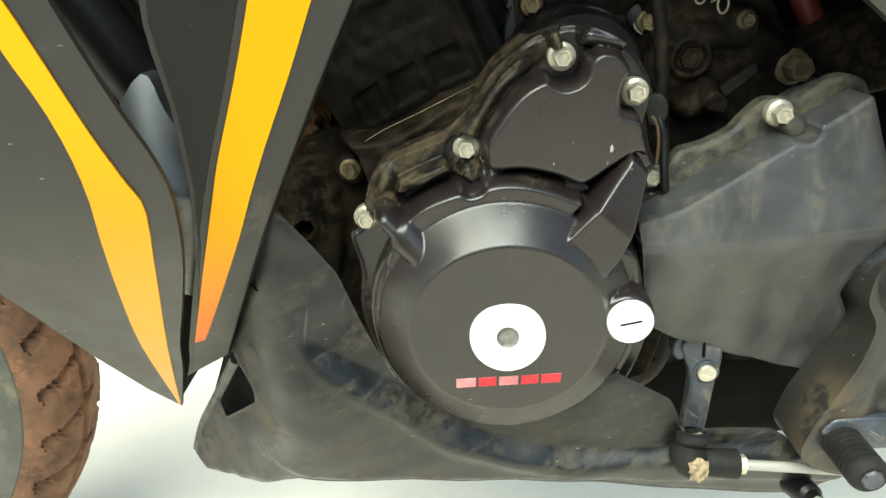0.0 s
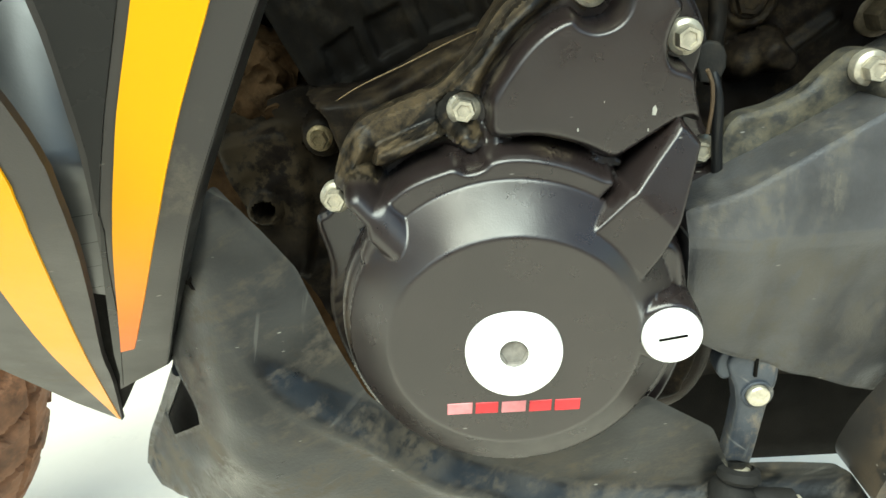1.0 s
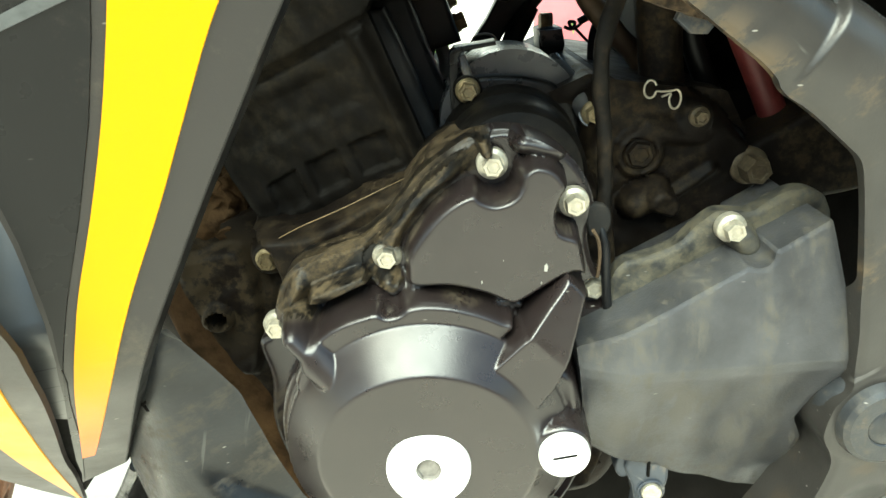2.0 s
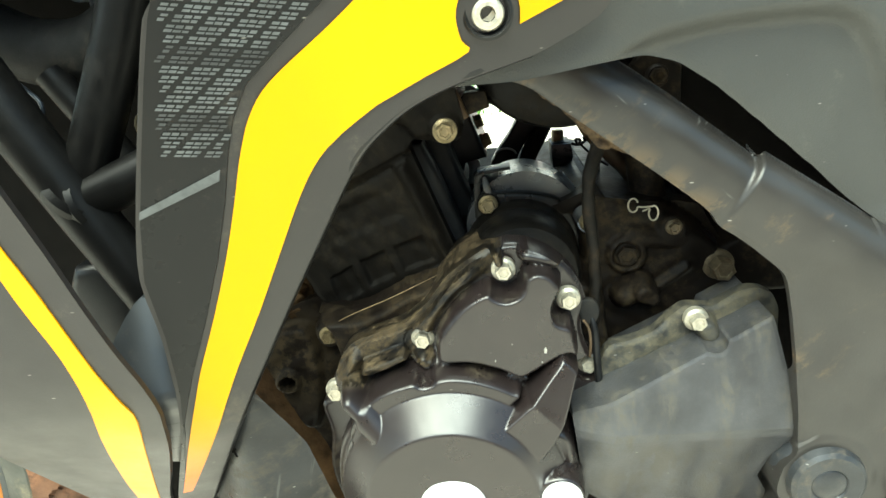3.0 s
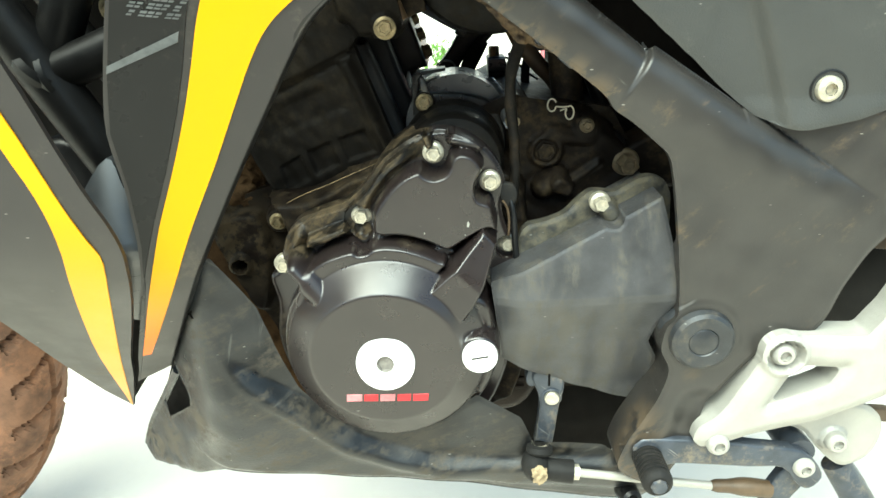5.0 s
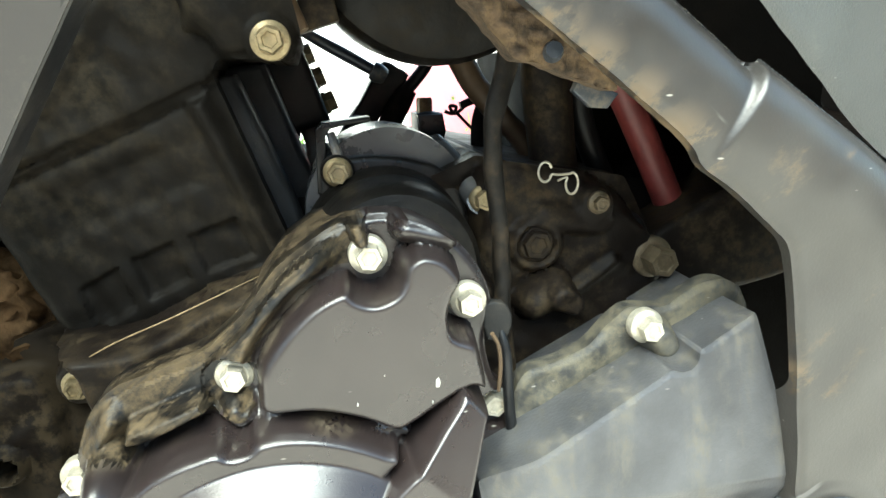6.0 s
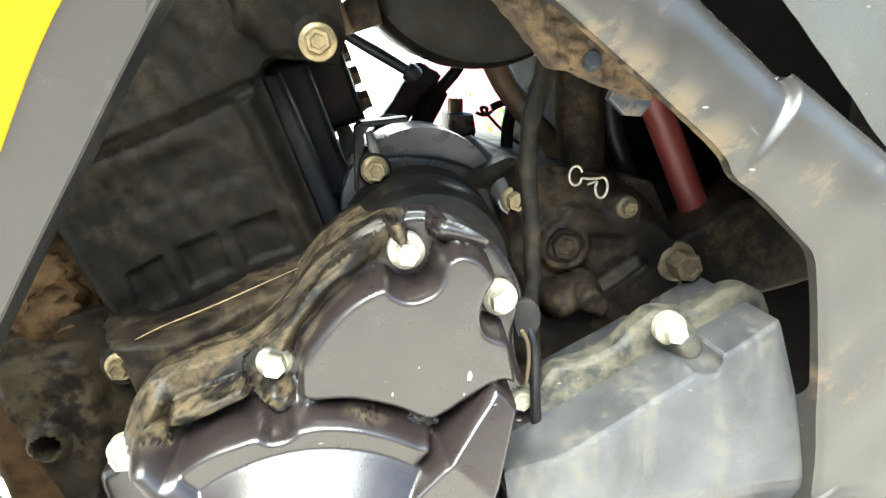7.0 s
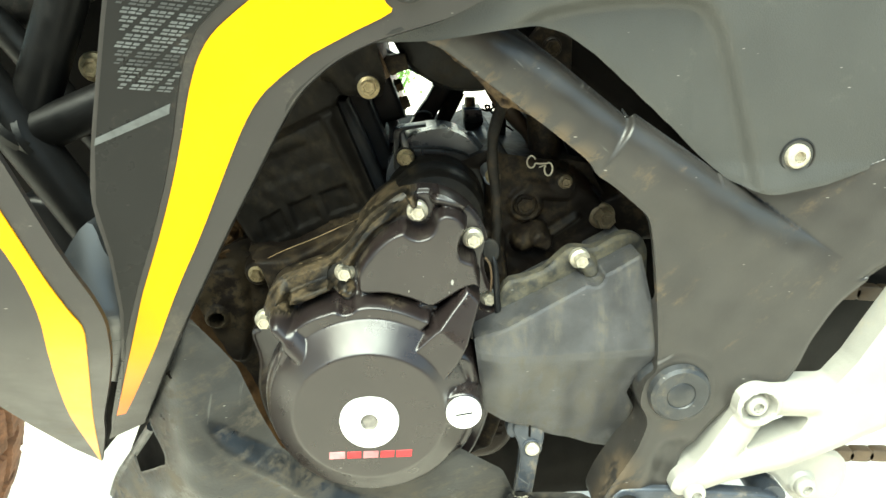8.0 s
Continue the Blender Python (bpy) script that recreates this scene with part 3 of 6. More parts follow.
def cover_shape(X, Z):
    d = sd_poly(FL, X, Z)
    Y = rim(d, 0.046, 0.014, 0.003)
    dp = sd_poly(PLATEAU, X, Z)
    # the worn flank beside the raised lid: a gutter, then a bank with a few shallow furrows along it
    side = ss((0.030 - X) / 0.016) * ss((Z - 0.428) / 0.008)
    wob = 0.8 * np.sin(X * 130 + Z * 60) + 0.6 * np.sin(Z * 190 - X * 110)
    bank = 0.0350 + 0.0075 * ss((0.0075 - dp) / 0.0055) + 0.0090 * ss((dp - 0.0085) / 0.0150)
    for at, dip, w in ((0.0090, 0.0014, 0.0014), (0.0135, 0.0010, 0.0016), (0.0185, 0.0010, 0.0018)):
        bank = bank + dip * np.exp(-((dp - at - 0.0008 * wob) / w) ** 2) * (0.6 + 0.4 * np.sin(X * 210 - Z * 90))
    bank = np.where(d > -0.003, 0.046, bank)
    Y = Y * (1 - side) + np.minimum(Y, bank) * side
    r = np.hypot(X - HEX[0], Z - HEX[1])
    rb = np.hypot(X - 0.003, Z - 0.3565)
    Y = lift(Y, rb - 0.0745, 0.031, 0.004, True)
    Y = np.where(rb < 0.0705, np.minimum(Y, 0.031 - 0.007 * ss((0.0705 - rb) / 0.012)), Y)
    Y = lift(Y, sd_poly(ARC, X, Z) - 0.0012, 0.0180, 0.0040, True)
    Y = lift(Y, dp - 0.0012, 0.0250, 0.0040, True)
    Y = lift(Y, sd_rod((0.000, 0.4365), (0.046, 0.4245), 0.0055, X, Z), 0.0310, 0.005)
    # the fin that runs from the rim up to the corner
    groove = sd_poly([(0.0425, 0.4278), (0.0545, 0.4340), (0.0655, 0.4408), (0.0475, 0.4205), (0.0330, 0.4065), (0.0345, 0.4125), (0.0425, 0.4205)], X, Z) - 0.001
    Y = np.where(groove < 0, np.maximum(Y, Y + (0.0315 - Y) * ss(-groove / 0.0022)), Y)
    fin = sd_poly([(0.0302, 0.4066), (0.0465, 0.4200), (0.0561, 0.4309), (0.0660, 0.4412), (0.0690, 0.4400), (0.0752, 0.4325), (0.0710, 0.4192), (0.0667, 0.4065), (0.0600, 0.3950), (0.0510, 0.3840)], X, Z) - 0.0006
    along = (X - 0.0302) * 0.72 + (Z - 0.4066) * 0.69
    fin_y = 0.0078 + 0.10 * np.clip(along, 0, 0.022) + 0.42 * np.clip(along - 0.022, 0, 1)
    Y = lift(Y, fin, fin_y, 0.0026, True)
    # rib
    Y = lift(Y, sd_rod((-0.054, 0.421), (-0.035, 0.399), 0.0078, X, Z), 0.0095 + 0.25 * np.clip(Z - 0.40, 0, 0.03), 0.007, True)
    Y = lift(Y, sd_poly([(-0.050, 0.4285), (-0.047, 0.4355), (-0.036, 0.4395), (-0.0205, 0.4450), (-0.0180, 0.4400), (-0.030, 0.4345), (-0.043, 0.4285)], X, Z) - 0.001, 0.0305 + 0.5 * np.clip(0.4350 - Z, 0, 0.01), 0.0030)
    Y = lift(Y, sd_rod((-0.062, 0.420), (-0.053, 0.436), 0.0075, X, Z), 0.036, 0.009)
    # sloping shoulder up to the round lid
    face = 0.0060 - TILT * (Z - HEX[1])
    Y = np.minimum(Y, np.where(r < 0.0660, 0.0190 + (face - 0.0190) * np.clip((0.0660 - r) / 0.0165, 0, 1), 9))
    Y = np.where(r < 0.0496, face - 0.0005 * np.clip((0.0496 - r) / 0.0015, 0, 1), Y)
    # seats of the bolts
    for x, z, rr, y in ((0.0368, 0.488, 0.0100, 0.040), (0.071, 0.468, 0.0095, 0.041), (-0.013, 0.446, 0.0098, 0.044), (-0.068, 0.412, 0.0085, 0.044), (0.083, 0.421, 0.008, 0.053)):
        c = sd_circle((x, z), rr, X, Z)
        Y = np.where(c < 0, np.maximum(Y, y), Y)
        Y = np.where(np.abs(c) < 0.0016, np.minimum(np.maximum(Y, y - 0.003 * ss((c + 0.0016) / 0.0032)), Y + 0.0), Y)
    Y = lift(Y, sd_rod((-0.0115, 0.4375), (-0.0098, 0.4350), 0.0078, X, Z), 0.0325, 0.007)
    # inspection boss
    Y = lift(Y, sd_rod((0.0625, 0.3615), (0.0600, 0.386), 0.0125, X, Z), 0.020, 0.006, True)
    Y = lift(Y, sd_circle((0.0620, 0.3625), 0.0142, X, Z), 0.0062, 0.0024, True)
    # casting pips at the top
    Y = lift(Y, sd_rod((0.0325, 0.5005), (0.0345, 0.494), 0.0032, X, Z), 0.030, 0.003, True)
    Y = lift(Y, sd_rod((0.050, 0.4965), (0.064, 0.4925), 0.0055, X, Z), 0.0335, 0.0055, True)
    return Y


cover = field("generator_cover", -0.084, 0.096, 0.264, 0.506, 0.00075, cover_shape, lambda X, Z: sd_poly(FL, X, Z), 0.10, COVER, bike, "satin black cast cover with dust in its ridges")
# dust and old oil caked on the flank
cover.data.materials.append(CAKED)
mid = np.zeros(len(cover.data.polygons) * 3)
cover.data.polygons.foreach_get("center", mid)
mid = mid.reshape(-1, 3)
away = np.minimum(sd_poly(PLATEAU, mid[:, 0], mid[:, 2]), sd_poly(ARC, mid[:, 0], mid[:, 2]))
cover.data.polygons.foreach_set("material_index", ((away > 0.0040) & (mid[:, 0] < 0.036) & (mid[:, 2] > 0.424) & (mid[:, 1] > 0.0290)).astype(np.int32))
bolts(bolt_mesh(0.0047, 0.0068, 0.0068, ZINC), [(0.0368, 0.0410, 0.488, 8), (0.0718, 0.0425, 0.468, 25), (-0.0118, 0.0445, 0.4475, 14), (-0.0675, 0.0470, 0.4140, 2), (0.0835, 0.0540, 0.4215, 19)], cover)
bm = bmesh.new()
lathe(bm, [(0.0190, 0.008), (0.0190, 0.0036), (0.0187, 0.0028), (0.0178, 0.0024), (0.0056, 0.0024)], 64, (HEX[0], 0, HEX[1] - 0.0005))
bmesh.ops.rotate(bm, verts=bm.verts, cent=(HEX[0], 0.004, HEX[1]), matrix=Matrix.Rotation(-0.08, 3, "X"))
hexcap = part("crankshaft_cap", bm, CAP, cover, "bright aluminium screw cap with hexagon socket")
bm = bmesh.new()
lathe(bm, [(0.0060, 0.0023), (0.0054, 0.0030), (0.0051, 0.0044), (0, 0.0046)], 6, (HEX[0], 0, HEX[1] - 0.0005))
bmesh.ops.rotate(bm, verts=bm.verts, cent=(HEX[0], 0.004, HEX[1]), matrix=Matrix.Rotation(-0.08, 3, "X"))
part("hexagon_socket", bm, SOCKET, hexcap, "", 20)
bm = bmesh.new()
lathe(bm, [(0.0115, 0.016), (0.0115, 0.0043), (0.0110, 0.0033), (0, 0.0033)], 48, (0.0620, 0, 0.3625))
tcap = part("inspection_cap", bm, CAP, cover, "bright aluminium slotted screw cap")
bm = bmesh.new()
bar(bm, (0.0570, 0.3618), (0.0670, 0.3632), 0.0005, 0.0029, 0.006, 0.0001)
part("slot", bm, DARK, tcap)
# chips in the paint of the lid
for x, z, a in ((0.0570, 0.4455, 0.0016), (0.0295, 0.4405, 0.0006), (0.0550, 0.4385, 0.0005), (0.0390, 0.4500, 0.0003)):
    bm = bmesh.new()
    plate(bm, [(x - 0.5 * a, z - a), (x + 0.3 * a, z - 1.1 * a), (x + 0.6 * a, z + 0.1 * a), (x + 0.2 * a, z + 1.2 * a), (x - 0.4 * a, z + 0.6 * a)], 0.0244, 0.0252, 0.0001, 1)
    part("paint_chip", bm, ALU, cover, "pale chip in the paint")
# the maker's mark, as plain blocks
for k, (x, w, m) in enumerate(((-0.0218, 0.0108, PINK_PRINT), (-0.0107, 0.0098, RED_PRINT), (0.0003, 0.0104, PINK_PRINT), (0.0112, 0.0096, RED_PRINT), (0.0222, 0.0108, RED_PRINT))):
    bm = bmesh.new()
    h, s = 0.0027, 0.0005
    z = 0.3318 - 0.0002 * k
    y = 0.0060 - TILT * (z - HEX[1])
    plate(bm, [(x - w / 2, z - h), (x + w / 2 - s, z - h), (x + w / 2, z + h), (x - w / 2 + s, z + h)], y - 0.0010, y + 0.0003, 0.0002, 1)
    part("mark_block", bm, m, cover)

# ---- sprocket cover ----
SPR = [(0.0705, 0.4055), (0.090, 0.4150), (0.135, 0.4378), (0.1765, 0.4595), (0.1860, 0.420), (0.1885, 0.392), (0.179, 0.374), (0.1755, 0.357), (0.183, 0.342), (0.1825, 0.328), (0.1735, 0.2965), (0.131, 0.3145), (0.078, 0.341), (0.0745, 0.373)]
SFL = curve([(0.091, 0.400), (0.0925, 0.4315), (0.108, 0.4375), (0.120, 0.4425), (0.128, 0.4505), (0.1345, 0.4560), (0.1395, 0.4575), (0.152, 0.4562), (0.158, 0.4595), (0.1737, 0.4660), (0.188, 0.454), (0.182, 0.400), (0.13, 0.38)], 3)


def spr_d(X, Z):
    return np.maximum(sd_poly(SPR, X, Z), -sd_rod((0.1470, 0.4470), (0.1440, 0.462), 0.0068, X, Z))


def spr_flange(X, Z):
    Y = rim(sd_poly(SFL, X, Z), 0.047, 0.010, 0.003)
    Y = lift(Y, sd_rod((0.1486, 0.4440), (0.1474, 0.4462), 0.0066, X, Z), 0.0360, 0.004, True)
    Y = lift(Y, sd_rod((0.122, 0.448), (0.131, 0.455), 0.0035, X, Z), 0.044, 0.004)
    return Y + 0.0006 * np.sin(X * 260) * np.sin(Z * 310)


def sprocket_shape(X, Z):
    fold = 0.397 + 0.02 * (X - 0.13)
    top = 0.0135 + np.where(Z > fold, (Z - fold) * 0.19, (fold - Z) * 0.36 - 0.0010 * ss((fold - Z) / 0.006))
    top = top + 0.010 * ss((0.095 - X) / 0.03) - 0.0008 * np.sin(X * 210) * ss((fold - Z) / 0.02)
    d = spr_d(X, Z)
    Y = rim(d, top, 0.008, 0.0018)
    return Y


spr = field("sprocket_cover", 0.064, 0.196, 0.288, 0.472, 0.001, sprocket_shape, spr_d, 0.085, SPROCKET, bike, "dull grey moulded sprocket cover")
field("flange", 0.064, 0.196, 0.370, 0.472, 0.0012, spr_flange, lambda X, Z: sd_poly(SFL, X, Z), 0.056, FLANGE, spr, "dust-caked flange")
bolts(bolt_mesh(0.0047, 0.0068, 0.0070, ZINC), [(0.142, 0.0430, 0.451, 12)], spr)

# ---- crankcase ----
def case_shape(X, Z):
    Y = 0.105 + 0.004 * np.sin(X * 60) * np.sin(Z * 75)
    Y = lift(Y, sd_poly(curve([(-0.083, 0.452), (-0.074, 0.441), (-0.068, 0.400), (-0.070, 0.320), (0, 0.28), (0.09, 0.29), (0.10, 0.40), (0.088, 0.47), (0.0, 0.475), (-0.05, 0.455)], 3), X, Z), 0.062, 0.006, True)
    Y = lift(Y, sd_circle((-0.081, 0.428), 0.011, X, Z), 0.094, 0.004, True)
    Y = lift(Y, sd_poly(curve([(-0.136, 0.425), (-0.118, 0.433), (-0.095, 0.434), (-0.088, 0.40), (-0.10, 0.35), (-0.125, 0.375)], 3), X, Z), 0.096, 0.006)
    Y = lift(Y, sd_circle((-0.114, 0.394), 0.0085, X, Z), 0.090, 0.003, True)
    Y = sink(Y, sd_circle((-0.114, 0.394), 0.0055, X, Z), 0.03, 0.002)
    # gearbox side
    Y = lift(Y, sd_poly(curve([(0.088, 0.500), (0.112, 0.512), (0.145, 0.500), (0.166, 0.480), (0.178, 0.450), (0.17, 0.33), (0.09, 0.33)], 3), X, Z), 0.092, 0.008, True)
    Y = lift(Y, sd_circle((0.1130, 0.4745), 0.0125, X, Z), 0.0870, 0.003, True)
    Y = sink(Y, sd_circle((0.1130, 0.4745), 0.0088, X, Z), 0.004, 0.0015)
    # sensor stub, lying aslant
    Y = lift(Y, sd_rod((0.112, 0.449), (0.121, 0.4545), 0.0090, X, Z), 0.078, 0.009, True)
    Y = lift(Y, sd_rod((0.121, 0.4530), (0.126, 0.4500), 0.0062, X, Z), 0.074, 0.003, True)
    # shaft housing under the clip, and the rounded web beside it
    Y = lift(Y, sd_rod((0.117, 0.4855), (0.142, 0.4835), 0.0070, X, Z), 0.0875, 0.007, True)
    Y = lift(Y, sd_circle((0.1400, 0.4912), 0.0085, X, Z), 0.0868, 0.003, True)
    Y = lift(Y, sd_rod((0.152, 0.478), (0.162, 0.470), 0.0085, X, Z), 0.090, 0.010, True)
    Y = lift(Y, sd_rod((0.130, 0.450), (0.150, 0.464), 0.0050, X, Z), 0.088, 0.005)
    Y = Y + 0.0009 * np.sin(X * 240 + 2 * np.sin(Z * 130)) * np.sin(Z * 210)
    return Y


case = field("crankcase", -0.150, 0.185, 0.262, 0.514, 0.0014, case_shape,
             lambda X, Z: sd_poly([(-0.14, 0.436), (-0.085, 0.452), (0.0, 0.474), (0.09, 0.513), (0.16, 0.50), (0.184, 0.46), (0.184, 0.27), (-0.06, 0.27), (-0.095, 0.33), (-0.118, 0.38)], X, Z), 0.30, CASE, bike, "grimy brown-black engine case")
bolts(bolt_mesh(0.0044, 0.0064, 0.0065, BRASSY), [(-0.081, 0.0945, 0.428, 5)], case)
bolts(bolt_mesh(0.0034, 0.0050, 0.0050, OLDBOLT), [(0.1400, 0.0865, 0.4918, 15)], case)
bolts(bolt_mesh(0.0070, 0.0096, 0.013, OLDBOLT), [(0.1690, 0.092, 0.4640, 9)], case)
bolts(bolt_mesh(0.0068, 0.0085, 0.0045, CASE, "drain_plug"), [(0.1130, 0.0905, 0.4745, 11)], case)

# ---- cylinder ----
BARREL = [(-0.120, 0.535), (-0.0985, 0.489), (-0.0755, 0.4375), (-0.043, 0.453), (-0.012, 0.4645), (0.0115, 0.474), (-0.0145, 0.5475), (-0.030, 0.60), (-0.120, 0.60)]
HEAD = [(-0.13, 0.505), (-0.093, 0.5160), (-0.055, 0.5305), (-0.0165, 0.5475), (-0.012, 0.5555), (0.016, 0.553), (0.0195, 0.563), (0.012, 0.60), (0.012, 0.69), (-0.13, 0.69)]
POCKETS = ([(-0.0755, 0.4695), (-0.0575, 0.4790), (-0.0520, 0.4590), (-0.0710, 0.4480)],
           [(-0.0548, 0.4803), (-0.0360, 0.4876), (-0.0290, 0.4688), (-0.0490, 0.4605)],
           [(-0.0328, 0.4888), (-0.0110, 0.4955), (-0.0030, 0.4768), (-0.0258, 0.4700)])


def cyl_shape(X, Z):
    d = sd_poly(BARREL, X, Z)
    Y = rim(d, 0.092, 0.012, 0.006)
    # shallow panel above the pockets
    Y = sink(Y, sd_poly([(-0.083, 0.483), (-0.030, 0.502), (-0.020, 0.507), (-0.036, 0.528), (-0.085, 0.510)], X, Z), 0.0022, 0.007)
    for k, p in enumerate(POCKETS):
        Y = sink(Y, sd_poly(p, X, Z) + 0.0008, 0.011 - 0.002 * k, 0.0035)
    # raised band along the rear edge
    Y = lift(Y, sd_poly([(-0.029, 0.541), (-0.0165, 0.546), (0.010, 0.4745), (-0.0005, 0.4735)], X, Z), 0.0865, 0.006)
    # flange at the foot
    Y = lift(Y, np.maximum(d, (Z - 0.4375) - 0.42 * (X + 0.0755) - 0.0065), 0.0885, 0.003)
    # head and its gasket seam
    Y = np.minimum(Y, rim(sd_poly(HEAD, X, Z), 0.0885, 0.006, 0.0022))
    seam = (Z - 0.5145) - 0.425 * (X + 0.093)
    Y = Y - 0.0012 * np.exp(-((seam + 0.0012) / 0.0007) ** 2) * (X < -0.018) + 0.0016 * np.exp(-((seam + 0.0045) / 0.0012) ** 2) * (X < -0.018)
    Y = lift(Y, sd_circle((0.000, 0.580), 0.026, X, Z) + 0.003 * np.sin(X * 300) * np.sin(Z * 260), 0.078, 0.012, True)
    Y = lift(Y, sd_circle((0.0085, 0.5605), 0.0095, X, Z), 0.0765, 0.004, True)
    Y = lift(Y, sd_rod((-0.05, 0.575), (-0.075, 0.54), 0.006, X, Z), 0.086, 0.006)
    return Y + 0.0007 * np.sin(X * 190 + 3 * np.sin(Z * 90)) * np.sin(Z * 230) + 0.0004 * np.sin(X * 520 + Z * 310)


cyl = field("cylinder", -0.135, 0.022, 0.43, 0.70, 0.0011, cyl_shape, lambda X, Z: np.minimum(sd_poly(BARREL, X, Z), sd_poly(HEAD, X, Z)), 0.27, CYL, bike, "dusty dark brown engine cylinder with cast pockets")
bolts(bolt_mesh(0.0050, 0.0072, 0.0060, BRASSY), [(0.0085, 0.0765, 0.5605, 20)], cyl)
# ribs and block of the cam chain side
for outline, y0, y1, m in (([(-0.030, 0.548), (-0.0085, 0.5495), (-0.0015, 0.532), (0.0105, 0.500), (0.0185, 0.474), (-0.01, 0.468)], 0.106, 0.122, CAMRIB),
                           ([(-0.024, 0.550), (-0.010, 0.5535), (0.002, 0.5545), (0.0115, 0.527), (0.0225, 0.495), (0.0255, 0.476), (0.0, 0.47)], 0.131, 0.152, CAMRIB),
                           ([(-0.012, 0.567), (0.0165, 0.567), (0.0235, 0.547), (0.0305, 0.5250), (0.0150, 0.5215), (0.0115, 0.509), (0.0105, 0.497), (0.0150, 0.485), (-0.01, 0.48)], 0.168, 0.262, BLACK)):
    bm = bmesh.new()
    plate(bm, outline, y0, y1, 0.0035)
    part("cam_side_plate", bm, m, cyl, "", 40)
for k, (x, y, z) in enumerate(((0.0185, 0.200, 0.5590), (0.0235, 0.192, 0.5470), (0.0285, 0.184, 0.5345))):
    bm = bmesh.new()
    lathe(bm, [(0.0048, 0.0052), (0.0052, 0.0045), (0.0052, 0.0012), (0.0060, 0.0010), (0.0060, -0.002)], 6 if k else 8, (x, y, z), (0.94, -0.05, 0.33))
    part("plate_bolt", bm, BRASSY, cyl, "", 25)

# ---- starter motor ----
bm = bmesh.new()
lathe(bm, [(0.022, 0.060), (0.031, 0.062), (0.0335, 0.066), (0.0342, 0.074), (0.0348, 0.090), (0.0342, 0.0925), (0.0358, 0.096), (0.0366, 0.106), (0.030, 0.108), (0.030, 0.20), (0, 0.20)], 56, (0.049, 0, 0.4735))
starter = part("starter_motor", bm, DRUM, bike, "dusty black starter motor")
bm = bmesh.new()
plate(bm, curve([(0.018, 0.465), (0.0215, 0.490), (0.0225, 0.5075), (0.0275, 0.5120), (0.0399, 0.5142), (0.0551, 0.5134), (0.0654, 0.5110), (0.0759, 0.5066), (0.0838, 0.4948), (0.0875, 0.4799), (0.0862, 0.465), (0.05, 0.445)], 4), 0.1055, 0.1145, 0.0022)
part("flange", bm, GLOSSY, starter, "black starter flange with a rounded edge")
bm = bmesh.new()
lathe(bm, [(0, 0.113), (0.0372, 0.1135), (0.0376, 0.120), (0.0376, 0.152), (0.0355, 0.160), (0.030, 0.165), (0, 0.167)], 64, (0.0525, 0, 0.4885))
part("end_cap", bm, CAPBLUE, starter, "shiny blue-black end cap")
bm = bmesh.new()
plate(bm, [(0.0212, 0.4990), (0.0218, 0.5262), (0.0248, 0.5290), (0.0330, 0.5296), (0.0450, 0.5308), (0.0452, 0.5288), (0.0335, 0.5274), (0.0282, 0.5262), (0.0262, 0.5235), (0.0258, 0.5100), (0.0256, 0.4990)], 0.1060, 0.1200, 0.0008)
part("bracket", bm, GLOSSY, starter, "black angled bracket")
bm = bmesh.new()
tube(bm, [(0.0283, 0.110, 0.5240), (0.0310, 0.104, 0.5140)], [0.0020, 0.0024], 10, 0)
part("pin", bm, STEEL, starter)
bm = bmesh.new()
lathe(bm, [(0.0072, 0.106), (0.0072, 0.1015), (0.0066, 0.1008), (0, 0.1008)], 28, (0.0300, 0, 0.5088))
part("bolt_seat", bm, DRUM, starter)
bm = bmesh.new()
tube(bm, [(0.0760, 0.132, 0.5165), (0.0830, 0.120, 0.5065), (0.0915, 0.1035, 0.4945), (0.0918, 0.0990, 0.4942)], [0.0050, 0.0060, 0.0072, 0.0072], 18, 5)
part("starter_lug", bm, CAPBLUE, starter, "shiny blue-black lug")
bolts(bolt_mesh(0.0046, 0.0062, 0.0065, BRASSY), [(0.0300, 0.1005, 0.5088, 10), (0.0918, 0.0985, 0.4942, 24)], starter)

# ---- frame ----
FR = curve([(0.040, 0.6000), (0.055, 0.5865), (0.0785, 0.5685), (0.110, 0.5445), (0.1340, 0.5250), (0.1400, 0.5165), (0.1500, 0.5095), (0.1650, 0.4965), (0.1742, 0.4850), (0.1810, 0.448), (0.1855, 0.410), (0.1865, 0.388), (0.180, 0.378), (0.178, 0.362), (0.1845, 0.345),
            (0.177, 0.320), (0.160, 0.288), (0.157, 0.266), (0.185, 0.255), (0.205, 0.285), (0.212, 0.318), (0.230, 0.345), (0.253, 0.370), (0.275, 0.373), (0.286, 0.400), (0.298, 0.424), (0.316, 0.443), (0.345, 0.465), (0.372, 0.485), (0.374, 0.56),
            (0.25, 0.58), (0.16, 0.60), (0.10, 0.64), (0.06, 0.65)], 4)
RAIL_TOP = [(0.040, 0.632), (0.081, 0.606), (0.118, 0.5790), (0.1585, 0.5470), (0.196, 0.5215), (0.232, 0.4965), (0.285, 0.4595), (0.36, 0.4125)]


def rail_sleeve(X, Z):
    """0 on the bare bar, 1 on the sleeve that takes its end."""
    return ss((X - 0.1580 - (Z - 0.548) * 0.60) / 0.0030)


def rail_slope(X, Z):
    return (Z - np.interp(X, [p[0] for p in RAIL_TOP], [p[1] for p in RAIL_TOP]) - 0.0050 * rail_sleeve(X, Z)) * 0.84


